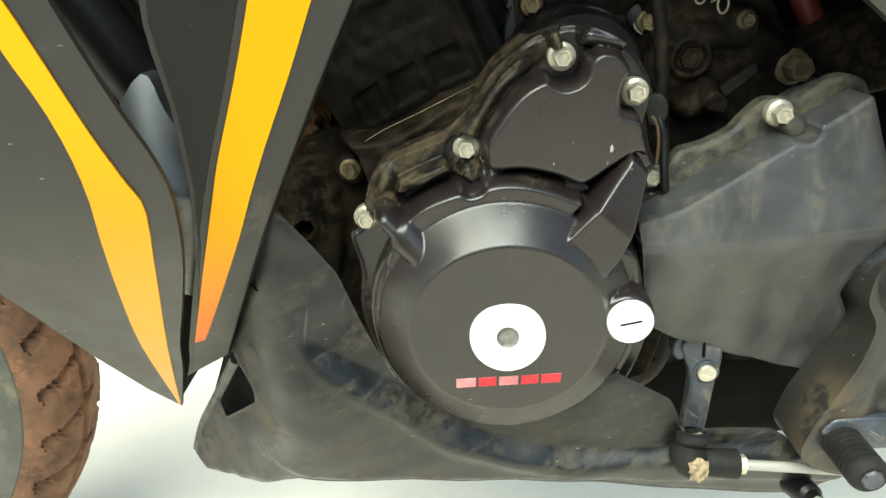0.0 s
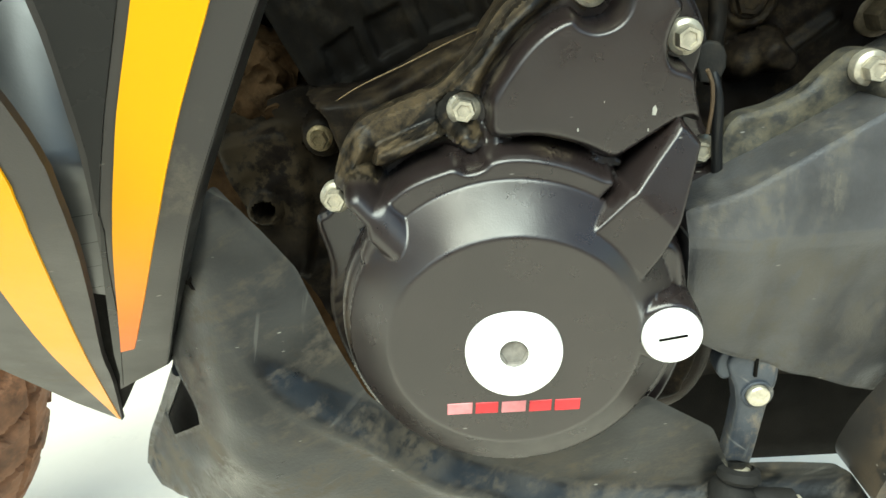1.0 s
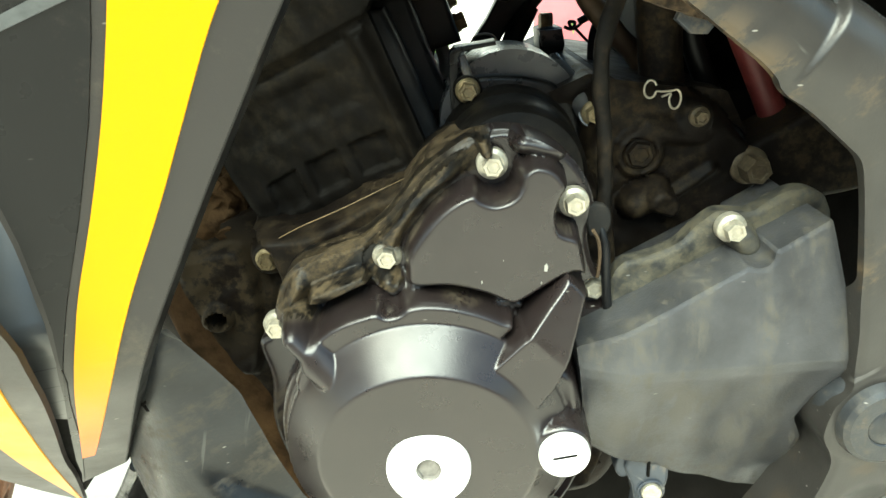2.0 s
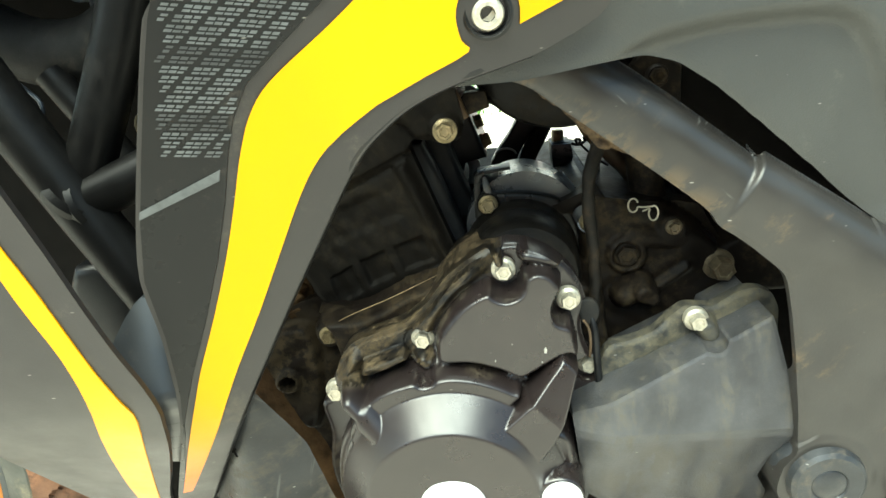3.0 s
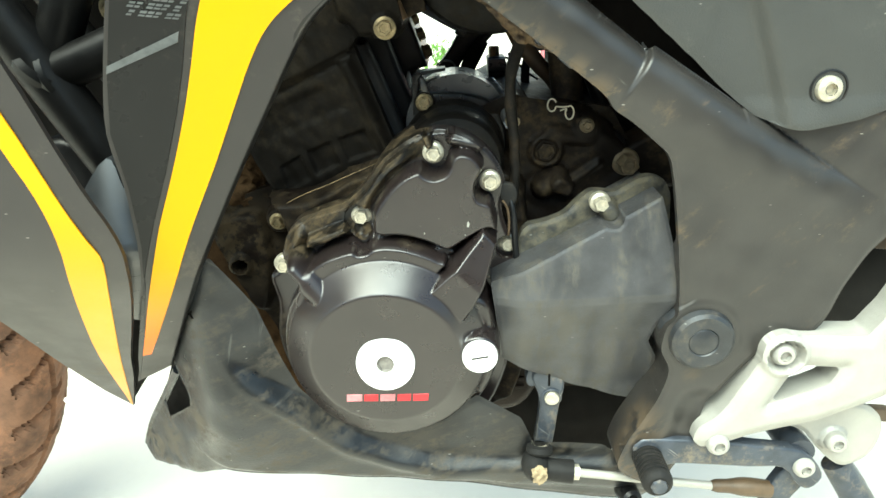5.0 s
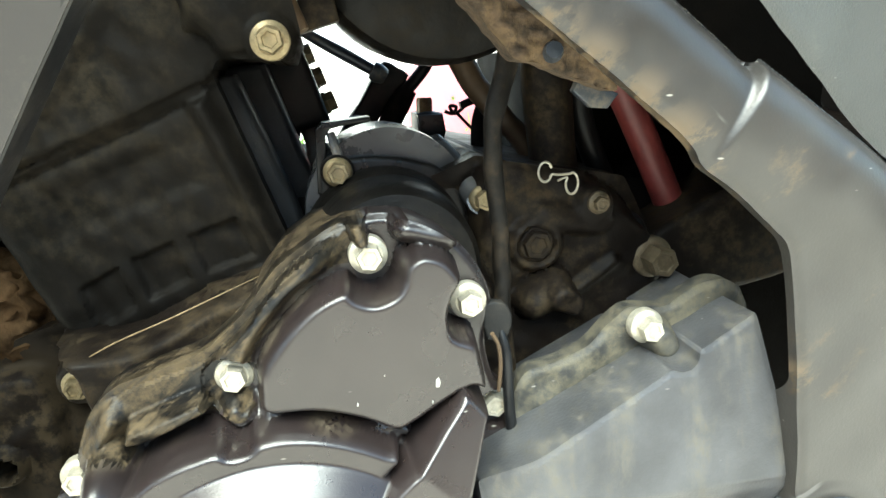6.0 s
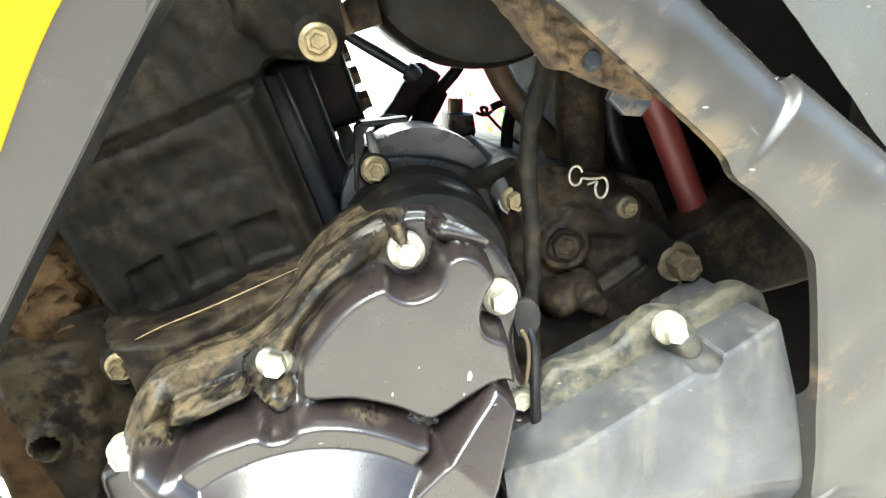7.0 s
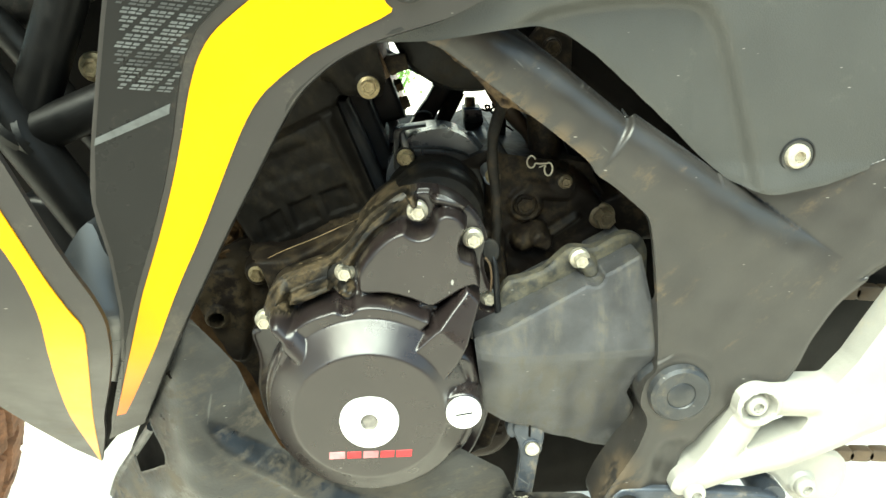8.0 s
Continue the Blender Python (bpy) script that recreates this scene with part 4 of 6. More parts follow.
def frame_shape(X, Z):
    d = sd_poly(FR, X, Z)
    slope = rail_slope(X, Z)
    edge = np.where(X < 0.215, np.maximum(d, slope), d)
    # the round bar that runs along the upper edge, sleeved past the weld
    sleeve = rail_sleeve(X, Z)
    fade = ss((0.305 - X) / 0.10)
    roundness = np.sqrt(np.clip(1 - np.clip(1 + (slope - 0.001) / 0.0185, 0, 1) ** 2, 0, 1))
    bar_y = 0.022 - (0.0180 + 0.0024 * sleeve) * roundness
    low = ss((-slope - 0.019) / 0.034)
    face = (bar_y * (1 - low) + (0.0085 - 0.0012 * sleeve) * low) * fade + 0.0085 * (1 - fade)
    # the weld round the bar where the sleeve begins
    w = (X - 0.1575 - (Z - 0.548) * 0.60) / 0.0022
    face = face - 0.0001 * np.exp(-w * w) * ss((Z - 0.524) / 0.01) * (1 + 0.25 * np.sin(Z * 700 + 5 * np.sin(X * 900)))
    # dents and run paint
    face = face + 0.0004 * np.sin(X * 140 + 40 * Z) * np.sin(Z * 170 - 30 * X)
    Y = np.where(slope > d, rim(edge, face, 0.014, 0.008), rim(edge, face, 0.006, 0.0035))
    Y = Y + 0.03 * ss((Z - np.interp(X, [0.04, 0.12, 0.16, 0.238, 0.25, 0.276, 0.315, 0.36], [0.67, 0.612, 0.580, 0.505, 0.504, 0.509, 0.522, 0.542])) / 0.003)
    # seat of the pivot
    Y = lift(Y, sd_circle((0.2022, 0.3710), 0.0275, X, Z), 0.0065, 0.005)
    # hollow behind the lower leg
    Y = sink(Y, sd_rod((0.205, 0.318), (0.195, 0.27), 0.018, X, Z), 0.004, 0.015)
    return Y


def frame_keep(X, Z):
    d = sd_poly(FR, X, Z)
    return np.where(X < 0.215, np.maximum(d, rail_slope(X, Z)), d)


fr = field("main_frame", 0.038, 0.378, 0.25, 0.65, 0.0010, frame_shape, frame_keep, lambda z: 0.0125 + 0.03 * float(ss((0.440 - z) / 0.03)), FRAME, bike, "brown-grey gunmetal painted steel frame with chips")
# bare weld where the sleeve begins
bm = bmesh.new()
rows = []
for t in np.linspace(0, 1, 40):
    z = 0.5455 + 0.0045 * t
    x = 0.1580 + (z - 0.548) * 0.60
    w = 0.0011 * (0.8 + 0.2 * math.sin(t * 17) * math.sin(t * 41)) * math.sin(math.pi * (0.06 + 0.88 * t)) ** 0.5
    line = np.linspace(-1, 1, 7)
    X, Z = x + line * w, np.full(7, z) - 0.3 * line * w
    Y = frame_shape(X, Z) - 0.0003 - 0.0005 * (1 - line ** 2)
    rows.append([bm.verts.new(p) for p in zip(X, Y, Z)])
for P, Q in zip(rows, rows[1:]):
    for n in range(6):
        bm.faces.new((P[n], P[n + 1], Q[n + 1], Q[n]))
part("weld_bead", bm, WELD, fr, "bare grey weld bead", 60)
bm = bmesh.new()
lathe(bm, [(0.0240, 0.012), (0.0235, 0.004), (0.0222, 0.0015), (0.0212, 0.0012), (0.0205, -0.003), (0.0195, -0.0062), (0.0172, -0.0078), (0.0098, -0.0076), (0.0090, -0.0068), (0.0082, -0.0074), (0, -0.0080)], 56, (0.2022, 0.0085, 0.3700))
part("pivot_cap", bm, SCUFF, fr, "scuffed black swingarm pivot cap")

# ---- fairing ----
def y_right(x, z):
    k = 0.4336 - z
    bend = 0.61 * (k + math.sqrt(k * k + 0.0002)) / 2
    return -0.0171 + 0.31 * (min(x, -0.03) + 0.09) - 0.266 * (z - 0.45) + bend + 0.30 * max(0, x - 0.03)


def y_left(x, z):
    k = 0.46 - z
    soft = 0.80 * (k + math.sqrt(k * k + 0.0004)) / 2
    return -0.056 - 0.2 * max(0, z - 0.46) + soft


def y_side(x, z):
    return min(0.009, -0.02 + 0.20 * (x - 0.05))


COWL = curve([(-0.192, 0.3185), (-0.160, 0.375), (-0.133, 0.430), (-0.1253, 0.457), (-0.1235, 0.4694), (-0.1206, 0.4937), (-0.1195, 0.524), (-0.1125, 0.551), (-0.1025, 0.581), (-0.0930, 0.6085), (-0.0853, 0.629), (-0.0782, 0.6433), (-0.062, 0.72)], 3, False) + curve([(0.06, 0.72), (0.0777, 0.646), (0.0826, 0.6385), (0.086, 0.6305), (0.0849, 0.624), (0.0788, 0.6165), (0.0664, 0.610), (0.0524, 0.604), (0.0244, 0.5967), (0.005, 0.589), (-0.0085, 0.580), (-0.0195, 0.570), (-0.0304, 0.555), (-0.0458, 0.530), (-0.0643, 0.500), (-0.082, 0.470), (-0.1055, 0.430), (-0.1235, 0.400), (-0.1414, 0.370), (-0.1635, 0.333)], 3, False)
cowl = sheet("side_cowl", COWL, y_right, 0.003, FAIRING, bike, "matt grey fairing side cowl with dark panel and yellow stripe", 0.012, 0, 0, 0)
# the rolled lip along its inner edge, black in place of its inward shade
LIP = curve([(0.0524, 0.604), (0.0244, 0.5967), (0.005, 0.589), (-0.0085, 0.580), (-0.0195, 0.570), (-0.0304, 0.555), (-0.0458, 0.530), (-0.0643, 0.500), (-0.082, 0.470), (-0.1055, 0.430), (-0.1235, 0.400), (-0.1414, 0.370), (-0.1635, 0.333)], 4, False)
bm = bmesh.new()
rows = []
for k, (x, z) in enumerate(LIP):
    (ax, az), (bx, bz) = LIP[max(0, k - 1)], LIP[min(len(LIP) - 1, k + 1)]
    run = math.hypot(bx - ax, bz - az)
    nx, nz = -(bz - az) / run, (bx - ax) / run
    rows.append([bm.verts.new((x + nx * o, y_right(x, z) + b, z + nz * o)) for o, b in ((-0.0022, -0.0004), (-0.0008, -0.0002), (0.0004, 0.0008), (0.0008, 0.0028), (0.0006, 0.0110), (-0.0022, 0.0110))])
for A, B in zip(rows, rows[1:]):
    for k in range(6):
        bm.faces.new((A[k], A[(k + 1) % 6], B[(k + 1) % 6], B[k]))
bm.faces.new(rows[0])
bm.faces.new(rows[-1][::-1])
bmesh.ops.recalc_face_normals(bm, faces=bm.faces)
part("rolled_lip", bm, BLACK, cowl, "rolled edge of the cowl, coloured black for its shade")
DARKP = [(-0.188, 0.323), (-0.157, 0.377), (-0.1305, 0.430), (-0.1232, 0.457), (-0.1213, 0.4694), (-0.1185, 0.4937), (-0.1175, 0.524), (-0.1105, 0.551), (-0.1005, 0.581), (-0.0910, 0.6085), (-0.0833, 0.629), (-0.0762, 0.6433), (-0.060, 0.715), (0.02, 0.715), (0.0005, 0.650), (-0.0425, 0.616), (-0.0575, 0.603), (-0.0655, 0.590), (-0.0705, 0.577), (-0.0775, 0.555), (-0.0868, 0.530), (-0.0998, 0.500), (-0.1140, 0.470), (-0.1315, 0.430), (-0.173, 0.354)]
sheet("dark_panel", DARKP, lambda x, z: y_right(x, z) - 0.0008, 0.001, COWL_DARK, cowl, "semi-gloss dark graphite panel", 0.012, 0, 0)
STRIPE = curve([(-0.1696, 0.355), (-0.1611, 0.370), (-0.1444, 0.400), (-0.1281, 0.430), (-0.119, 0.450), (-0.1106, 0.470), (-0.0964, 0.500), (-0.0833, 0.530), (-0.0737, 0.555), (-0.0684, 0.570), (-0.0644, 0.580), (-0.0596, 0.590), (-0.0522, 0.600), (-0.040, 0.610), (-0.0187, 0.625), (0.0012, 0.640)], 3, False) + [(0.035, 0.67), (0.06, 0.67), (0.0724, 0.6466), (0.0778, 0.637), (0.0779, 0.6324), (0.0743, 0.6276)] + curve([(0.0478, 0.6162), (0.0475, 0.625), (0.041, 0.6315), (0.033, 0.632), (0.0265, 0.628), (0.0240, 0.6205), (0.0255, 0.612), (0.0278, 0.6077), (0.011, 0.600)], 3, False) + curve([(-0.0102, 0.590), (-0.0255, 0.580), (-0.0371, 0.570), (-0.0475, 0.555), (-0.0609, 0.530), (-0.0767, 0.500), (-0.0937, 0.470), (-0.1043, 0.450), (-0.115, 0.430), (-0.1341, 0.400), (-0.154, 0.370), (-0.164, 0.3555)], 3, False)
sheet("yellow_stripe", STRIPE, lambda x, z: y_right(x, z) - 0.0010, 0.001, YELLOW, cowl, "yellow stripe fading to orange at its tip", 0.012, 0, 0)
sheet("pale_line", [(-0.1087, 0.5567), (-0.0751, 0.5704), (-0.0766, 0.5656), (-0.1100, 0.5531)], lambda x, z: y_right(x, z) - 0.0013, 0.001, SILVER_PRINT, cowl, "", 0.012, 0, 0)
bm = bmesh.new()
lathe(bm, [(0.0095, 0.004), (0.0095, -0.001), (0.0085, -0.002), (0.0075, -0.001), (0.0070, 0.004), (0, 0.004)], 40, (0.0359, y_right(0.0359, 0.62), 0.6207))
part("bolt_well", bm, BLACK, cowl)
bolts(socket_bolt(0.0062, 0.004, ZINC), [(0.0359, y_right(0.0359, 0.62) + 0.001, 0.6207, 15)], cowl)
# rows of small slanted blocks printed on the panels, three to a mark
def print_rows(name, inside, origin, along, up, rows, per_row, g, parent):
    bm, dim = bmesh.new(), bmesh.new()
    poly = [tuple(p) for p in inside]
    rng = random.Random(4)
    for i in range(rows):
        # every few rows the print is faint
        to = dim if (i % 7) in (4, 5) else bm
        for j in range(per_row):
            for k in range(3):
                u = j * 0.0104 + k * 0.0029 + (i % 3) * 0.0036
                x = origin[0] + along[0] * u + up[0] * i
                z = origin[1] + along[1] * u + up[1] * i
                if float(sd_poly(poly, np.array(x), np.array(z))) > -0.0012:
                    continue
                w, h, s = 0.0025, 0.0023, 0.0020
                c1 = rng.uniform(0.30, 0.42)
                for lo, hi, a0, a1 in ((0, c1, 0, 1.0 - 0.2 * (k == 2)), (c1 + 0.22, 1, 0.05 * k, 1.0)):
                    q = [(x + w * t * along[0] + s * v, z + w * t * along[1] + h * v) for t, v in ((a0, lo), (a1, lo), (a1, hi), (a0, hi))]
                    to.faces.new([to.verts.new((a, g(a, b) - 0.0013, b)) for a, b in q])
    tagged(part(name, bm, SILVER_PRINT, parent, "pale grey printed pattern"), kind="stuff")
    tagged(part(name, dim, FAINT_PRINT, parent, "faint grey printed pattern"), kind="stuff")


print_rows("printed_pattern", [(-0.0985, 0.575), (-0.0905, 0.604), (-0.083, 0.627), (-0.075, 0.645), (-0.06, 0.71), (0.02, 0.71), (0.0, 0.650), (-0.044, 0.6165), (-0.059, 0.603), (-0.067, 0.590), (-0.0735, 0.573)], (-0.125, 0.580), (1.0, -0.16), (0.0005, 0.0036), 42, 16, y_right, cowl)

LEFT = curve([(-0.2225, 0.2710), (-0.192, 0.325), (-0.176, 0.357), (-0.151, 0.400), (-0.133, 0.434), (-0.124, 0.460), (-0.1235, 0.478), (-0.1285, 0.498), (-0.1335, 0.520), (-0.1395, 0.550), (-0.149, 0.590), (-0.157, 0.632), (-0.168, 0.7)], 3, False) + [(-0.42, 0.7), (-0.42, 0.62), (-0.2665, 0.521), (-0.2444, 0.487), (-0.2281, 0.45), (-0.2276, 0.398), (-0.229, 0.347), (-0.2275, 0.302)]
front_cowl = sheet("front_cowl", LEFT, y_left, 0.003, FAIRING, bike, "matt grey front fairing with yellow stripe and pointed tip", 0.012, 0, 0, 0)
LST = curve([(-0.2222, 0.2745), (-0.2165, 0.292), (-0.1959, 0.3595), (-0.175, 0.411), (-0.1607, 0.445), (-0.1525, 0.472), (-0.1525, 0.498), (-0.1588, 0.527), (-0.1685, 0.584), (-0.1738, 0.613), (-0.1838, 0.69)], 3, False) + curve([(-0.175, 0.69), (-0.1645, 0.612), (-0.1569, 0.563), (-0.1488, 0.53), (-0.1413, 0.491), (-0.1372, 0.471), (-0.1365, 0.455), (-0.1528, 0.418), (-0.1853, 0.352), (-0.2210, 0.2745)], 3, False)
sheet("yellow_stripe", LST, lambda x, z: y_left(x, z) - 0.0008, 0.001, YELLOW_FRONT, front_cowl, "yellow stripe fading to orange at its tip", 0.012, 0, 0)
sheet("pale_line", [(-0.237, 0.5055), (-0.218, 0.5175), (-0.178, 0.531), (-0.178, 0.5275), (-0.216, 0.5145), (-0.236, 0.503)], lambda x, z: y_left(x, z) - 0.0008, 0.001, SILVER_PRINT, front_cowl, "", 0.012, 0, 0)
print_rows("printed_pattern", [(-0.178, 0.545), (-0.188, 0.60), (-0.199, 0.68), (-0.33, 0.68), (-0.33, 0.56)], (-0.33, 0.552), (1.0, -0.06), (0.0006, 0.0036), 38, 16, y_left, front_cowl)
# the dark return behind the joint of the two cowls
sheet("inner_return", [(-0.219, 0.280), (-0.200, 0.340), (-0.168, 0.410), (-0.155, 0.452), (-0.128, 0.452), (-0.132, 0.425), (-0.152, 0.378), (-0.174, 0.335)], lambda x, z: max(y_left(x, z), y_right(x, z)) + 0.006, 0.002, DARK, front_cowl, "", 0.012, 0, 0)
# the cone-shaped fin that shows between the two cowls
sheet("pointed_infill", curve([(-0.141, 0.5040), (-0.133, 0.488), (-0.124, 0.470), (-0.120, 0.450), (-0.126, 0.430), (-0.145, 0.394), (-0.160, 0.402), (-0.164, 0.440), (-0.163, 0.458), (-0.1565, 0.481)], 4), lambda x, z: max(-0.033 + 0.46 * (z - 0.46) + 15.0 * max(0, x + 0.152) ** 2, y_left(x, z) + 0.006, y_right(x, z) + 0.006 - 0.4 * max(0, z - 0.44)), 0.012, RAW, front_cowl, "glossy bluish-grey pointed infill", 0.004, 0, 0)

PANEL = [(0.000, 0.594), (0.048, 0.5935), (0.086, 0.598), (0.102, 0.5990), (0.117, 0.5945), (0.1345, 0.5830), (0.151, 0.5690), (0.184, 0.5406), (0.204, 0.5220), (0.2205, 0.5090), (0.238, 0.5018), (0.248, 0.501), (0.276, 0.506), (0.315, 0.519), (0.42, 0.565), (0.42, 0.74), (0.0, 0.74)]
INNER = curve([(0.075, 0.585), (0.098, 0.602), (0.117, 0.607), (0.145, 0.610), (0.187, 0.609), (0.202, 0.597), (0.212, 0.574), (0.238, 0.495), (0.22, 0.48), (0.1, 0.56)], 3)


def panel_shape(X, Z):
    y = np.minimum(0.009, -0.02 + 0.20 * (X - 0.05)) - 0.004 * np.clip((0.52 - Z) / 0.02, 0, 1)
    y = y + 0.0065 * ss(-sd_poly(INNER, X, Z) / 0.009 + 0.5) - 0.003 * np.exp(-((X - 0.095) ** 2 + (Z - 0.63) ** 2) / 0.0004)
    return rim(sd_poly(PANEL, X, Z), y, 0.005, 0.0035)


field("side_panel", 0.0, 0.42, 0.495, 0.74, 0.0019, panel_shape, lambda X, Z: sd_poly(PANEL, X, Z), 0.0, SIDE, bike, "dull grey moulded side panel")
side = bpy.data.objects["side_panel"]
bm = bmesh.new()
lathe(bm, [(0.0105, 0.004), (0.0105, -0.0005), (0.0095, -0.0008), (0.0085, 0.002), (0, 0.002)], 36, (0.257, y_side(0.257, 0.523), 0.5235))
part("bolt_well", bm, BLACK, side)
bolts(socket_bolt(0.0072, 0.0045, ZINC), [(0.2565, y_side(0.257, 0.523) + 0.0005, 0.5235, 0)], side)

# ---- belly pan ----
CREASE = curve([(-0.115, 0.372), (-0.098, 0.347), (-0.064, 0.317), (-0.034, 0.287), (0.031, 0.2575), (0.098, 0.2525), (0.20, 0.2525)], 5, False)


def belly_y(X, Z):
    cz = np.interp(X, [p[0] for p in CREASE], [p[1] for p in CREASE])
    above = (Z - cz) * 0.75
    bend, fold = 0.40 * (0.28 - Z), 1.14 * (-0.124 - X)
    y = 0.016 + 0.010 * np.log(1 + np.exp(np.clip(bend / 0.010, -30, 30)) + np.exp(np.clip(fold / 0.010, -30, 30))) - 0.004
    far = ss((X + 0.118) / 0.05)
    y = y + far * (0.010 * ss(above / 0.010 + 0.15) + 0.10 * np.clip(above - 0.008, 0, 0.05))
    y = y - far * 0.0025 * np.exp(-((above + 0.004) / 0.004) ** 2) * ss((0.10 - X) / 0.1)
    y = y - 0.007 * np.exp(-(((X + 0.108) / 0.030) ** 2 + ((Z - 0.315) / 0.040) ** 2))
    # bottom fold
    y = y + 0.006 * ss((0.262 - 0.12 * (X + 0.09) - Z) / 0.012) * ss((X + 0.17) / 0.03)
    return y + 0.0008 * np.sin(X * 95 + 2 * np.sin(Z * 60)) * np.sin(Z * 80 + 1.0)


def y_belly(x, z):
    return float(belly_y(np.array(float(x)), np.array(float(z))))


BP = [(-0.264, 0.172), (-0.235, 0.222), (-0.196, 0.275), (-0.158, 0.327), (-0.161, 0.342), (-0.140, 0.375), (-0.120, 0.421), (-0.106, 0.433), (-0.096, 0.417), (-0.083, 0.393), (-0.075, 0.364), (-0.062, 0.329), (-0.036, 0.300), (-0.01, 0.292), (0.035, 0.300), (0.060, 0.318), (0.091, 0.297),
      (0.100, 0.274), (0.150, 0.270), (0.160, 0.262), (0.170, 0.246), (0.200, 0.240), (0.194, 0.216), (0.182, 0.203), (0.097, 0.220), (0.045, 0.234), (0.0, 0.2435), (-0.041, 0.249), (-0.088, 0.252), (-0.130, 0.252), (-0.165, 0.230), (-0.205, 0.200), (-0.249, 0.166)]
BELLY_LINE = BP[:3] + [(-0.192, 0.263), (-0.147, 0.309), (-0.1445, 0.318), (-0.156, 0.331)] + BP[4:]


def belly_shape(X, Z):
    y = belly_y(X, Z)
    return rim(sd_poly(BELLY_LINE, X, Z), y, 0.008, 0.004)


belly = field("belly_pan", -0.268, 0.204, 0.160, 0.436, 0.0017, belly_shape, lambda X, Z: sd_poly(BELLY_LINE, X, Z), 0.0, BELLY, bike, "scuffed dusty black belly pan")
# near-black sheet behind the vent, the shade of the opening in its colour
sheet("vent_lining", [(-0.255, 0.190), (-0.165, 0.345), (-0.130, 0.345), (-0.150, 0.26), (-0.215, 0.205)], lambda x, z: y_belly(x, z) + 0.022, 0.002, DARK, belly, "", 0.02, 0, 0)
bm = bmesh.new()
tube(bm, [(x, y_belly(x, z) + 0.004, z) for x, z in ((-0.262, 0.176), (-0.235, 0.222), (-0.196, 0.277), (-0.160, 0.328))], 0.0035, 8)
part("vent_bar", bm, BELLY, belly)
bolts(bolt_mesh(0.0040, 0.0060, 0.004, DARK, "push_rivet"), [(-0.1225, 0.022, 0.392, 10)], belly)

# ---- front wheel ----
WC = Vector((-0.682, 0.235, 0.248))
WT = 0.12
wheel = new("front_wheel")
wheel.parent = bike
wheel.matrix_parent_inverse = Matrix.Translation(-bike.location)
wheel.matrix_basis = Matrix.Translation(WC) @ Matrix.Rotation(WT, 4, "Z")


def wheel_part(name, bm, material, label=""):
    bmesh.ops.recalc_face_normals(bm, faces=bm.faces)
    me = bpy.data.meshes.new(name)
    bm.to_mesh(me)
    bm.free()
    ob = finish(name, me, material, None, label)
    ob.parent = wheel
    return ob


bm = bmesh.new()
NT, NP = 640, 56
rings = []
for i in range(NT):
    th = 2 * math.pi * i / NT
    ring = []
    for j in range(NP + 1):
        ph = (j / NP * 2 - 1) * 1.45
        a = math.sin(ph) / math.sin(1.45) * 0.054
        r = 0.236 + 0.057 * math.cos(ph * 0.98) ** 0.8
        u = a / 0.054
        # slanting sipes, thin and deep, with wider pits between them and two long channels
        lane = (th * 16 / math.pi + 0.9 * abs(u) + (0.5 if u > 0 else 0)) % 1.0
        pit = (th * 16 / math.pi + 0.9 * abs(u) + (0.0 if u > 0 else 0.5)) % 1.0
        if 0.10 < abs(u) < 0.93 and lane < 0.15:
            r -= 0.006
        if 0.62 < abs(u) < 0.90 and 0.40 < pit < 0.66:
            r -= 0.006
        if abs(abs(u) - 0.34) < 0.055:
            r -= 0.007
        r += 0.0006 * math.sin(th * 190 + 3 * u) * math.sin(u * 23 + th * 41)
        ring.append(bm.verts.new((r * math.cos(th), a, r * math.sin(th))))
    rings.append(ring)
for i in range(NT):
    A, B = rings[i], rings[(i + 1) % NT]
    for j in range(NP):
        bm.faces.new((A[j], A[j + 1], B[j + 1], B[j]))
wheel_part("tyre", bm, TYRE, "worn tyre with reddish-brown dried mud on its tread")
bm = bmesh.new()
lathe(bm, [(0.222, -0.046), (0.226, -0.0505), (0.236, -0.0538), (0.2480, -0.0548), (0.2500, -0.0535)], 128)
wheel_part("sidewall", bm, SIDEWALL, "dusty grey tyre sidewall")
bm = bmesh.new()
lathe(bm, [(0.186, 0.04), (0.190, -0.040), (0.200, -0.047), (0.220, -0.050), (0.224, -0.047), (0.224, 0.047), (0.200, 0.047), (0.186, 0.04)], 128)
wheel_part("rim", bm, RIM, "grey-black cast rim")
bm = bmesh.new()
lathe(bm, [(0.2105, -0.0495), (0.2115, -0.0515), (0.2180, -0.0520), (0.2195, -0.0500)], 128)
wheel_part("rim_stripe", bm, ORANGE, "orange rim tape")
for k in range(5):
    bm = bmesh.new()
    a = 0.22 + 2 * math.pi * k / 5
    for da in (-0.16, 0.16):
        tube(bm, [(0.04 * math.cos(a + da), -0.012, 0.04 * math.sin(a + da)), (0.12 * math.cos(a + da * 0.9), -0.012, 0.12 * math.sin(a + da * 0.9)), (0.192 * math.cos(a + da), -0.008, 0.192 * math.sin(a + da))], [0.014, 0.013, 0.016], 10)
    wheel_part("spoke", bm, RIM)
bm = bmesh.new()
ND = 180
rr = np.linspace(0.098, 0.148, 16)
V = [[bm.verts.new((r * math.cos(2 * math.pi * i / ND), 0.066, r * math.sin(2 * math.pi * i / ND))) for r in rr] for i in range(ND)]
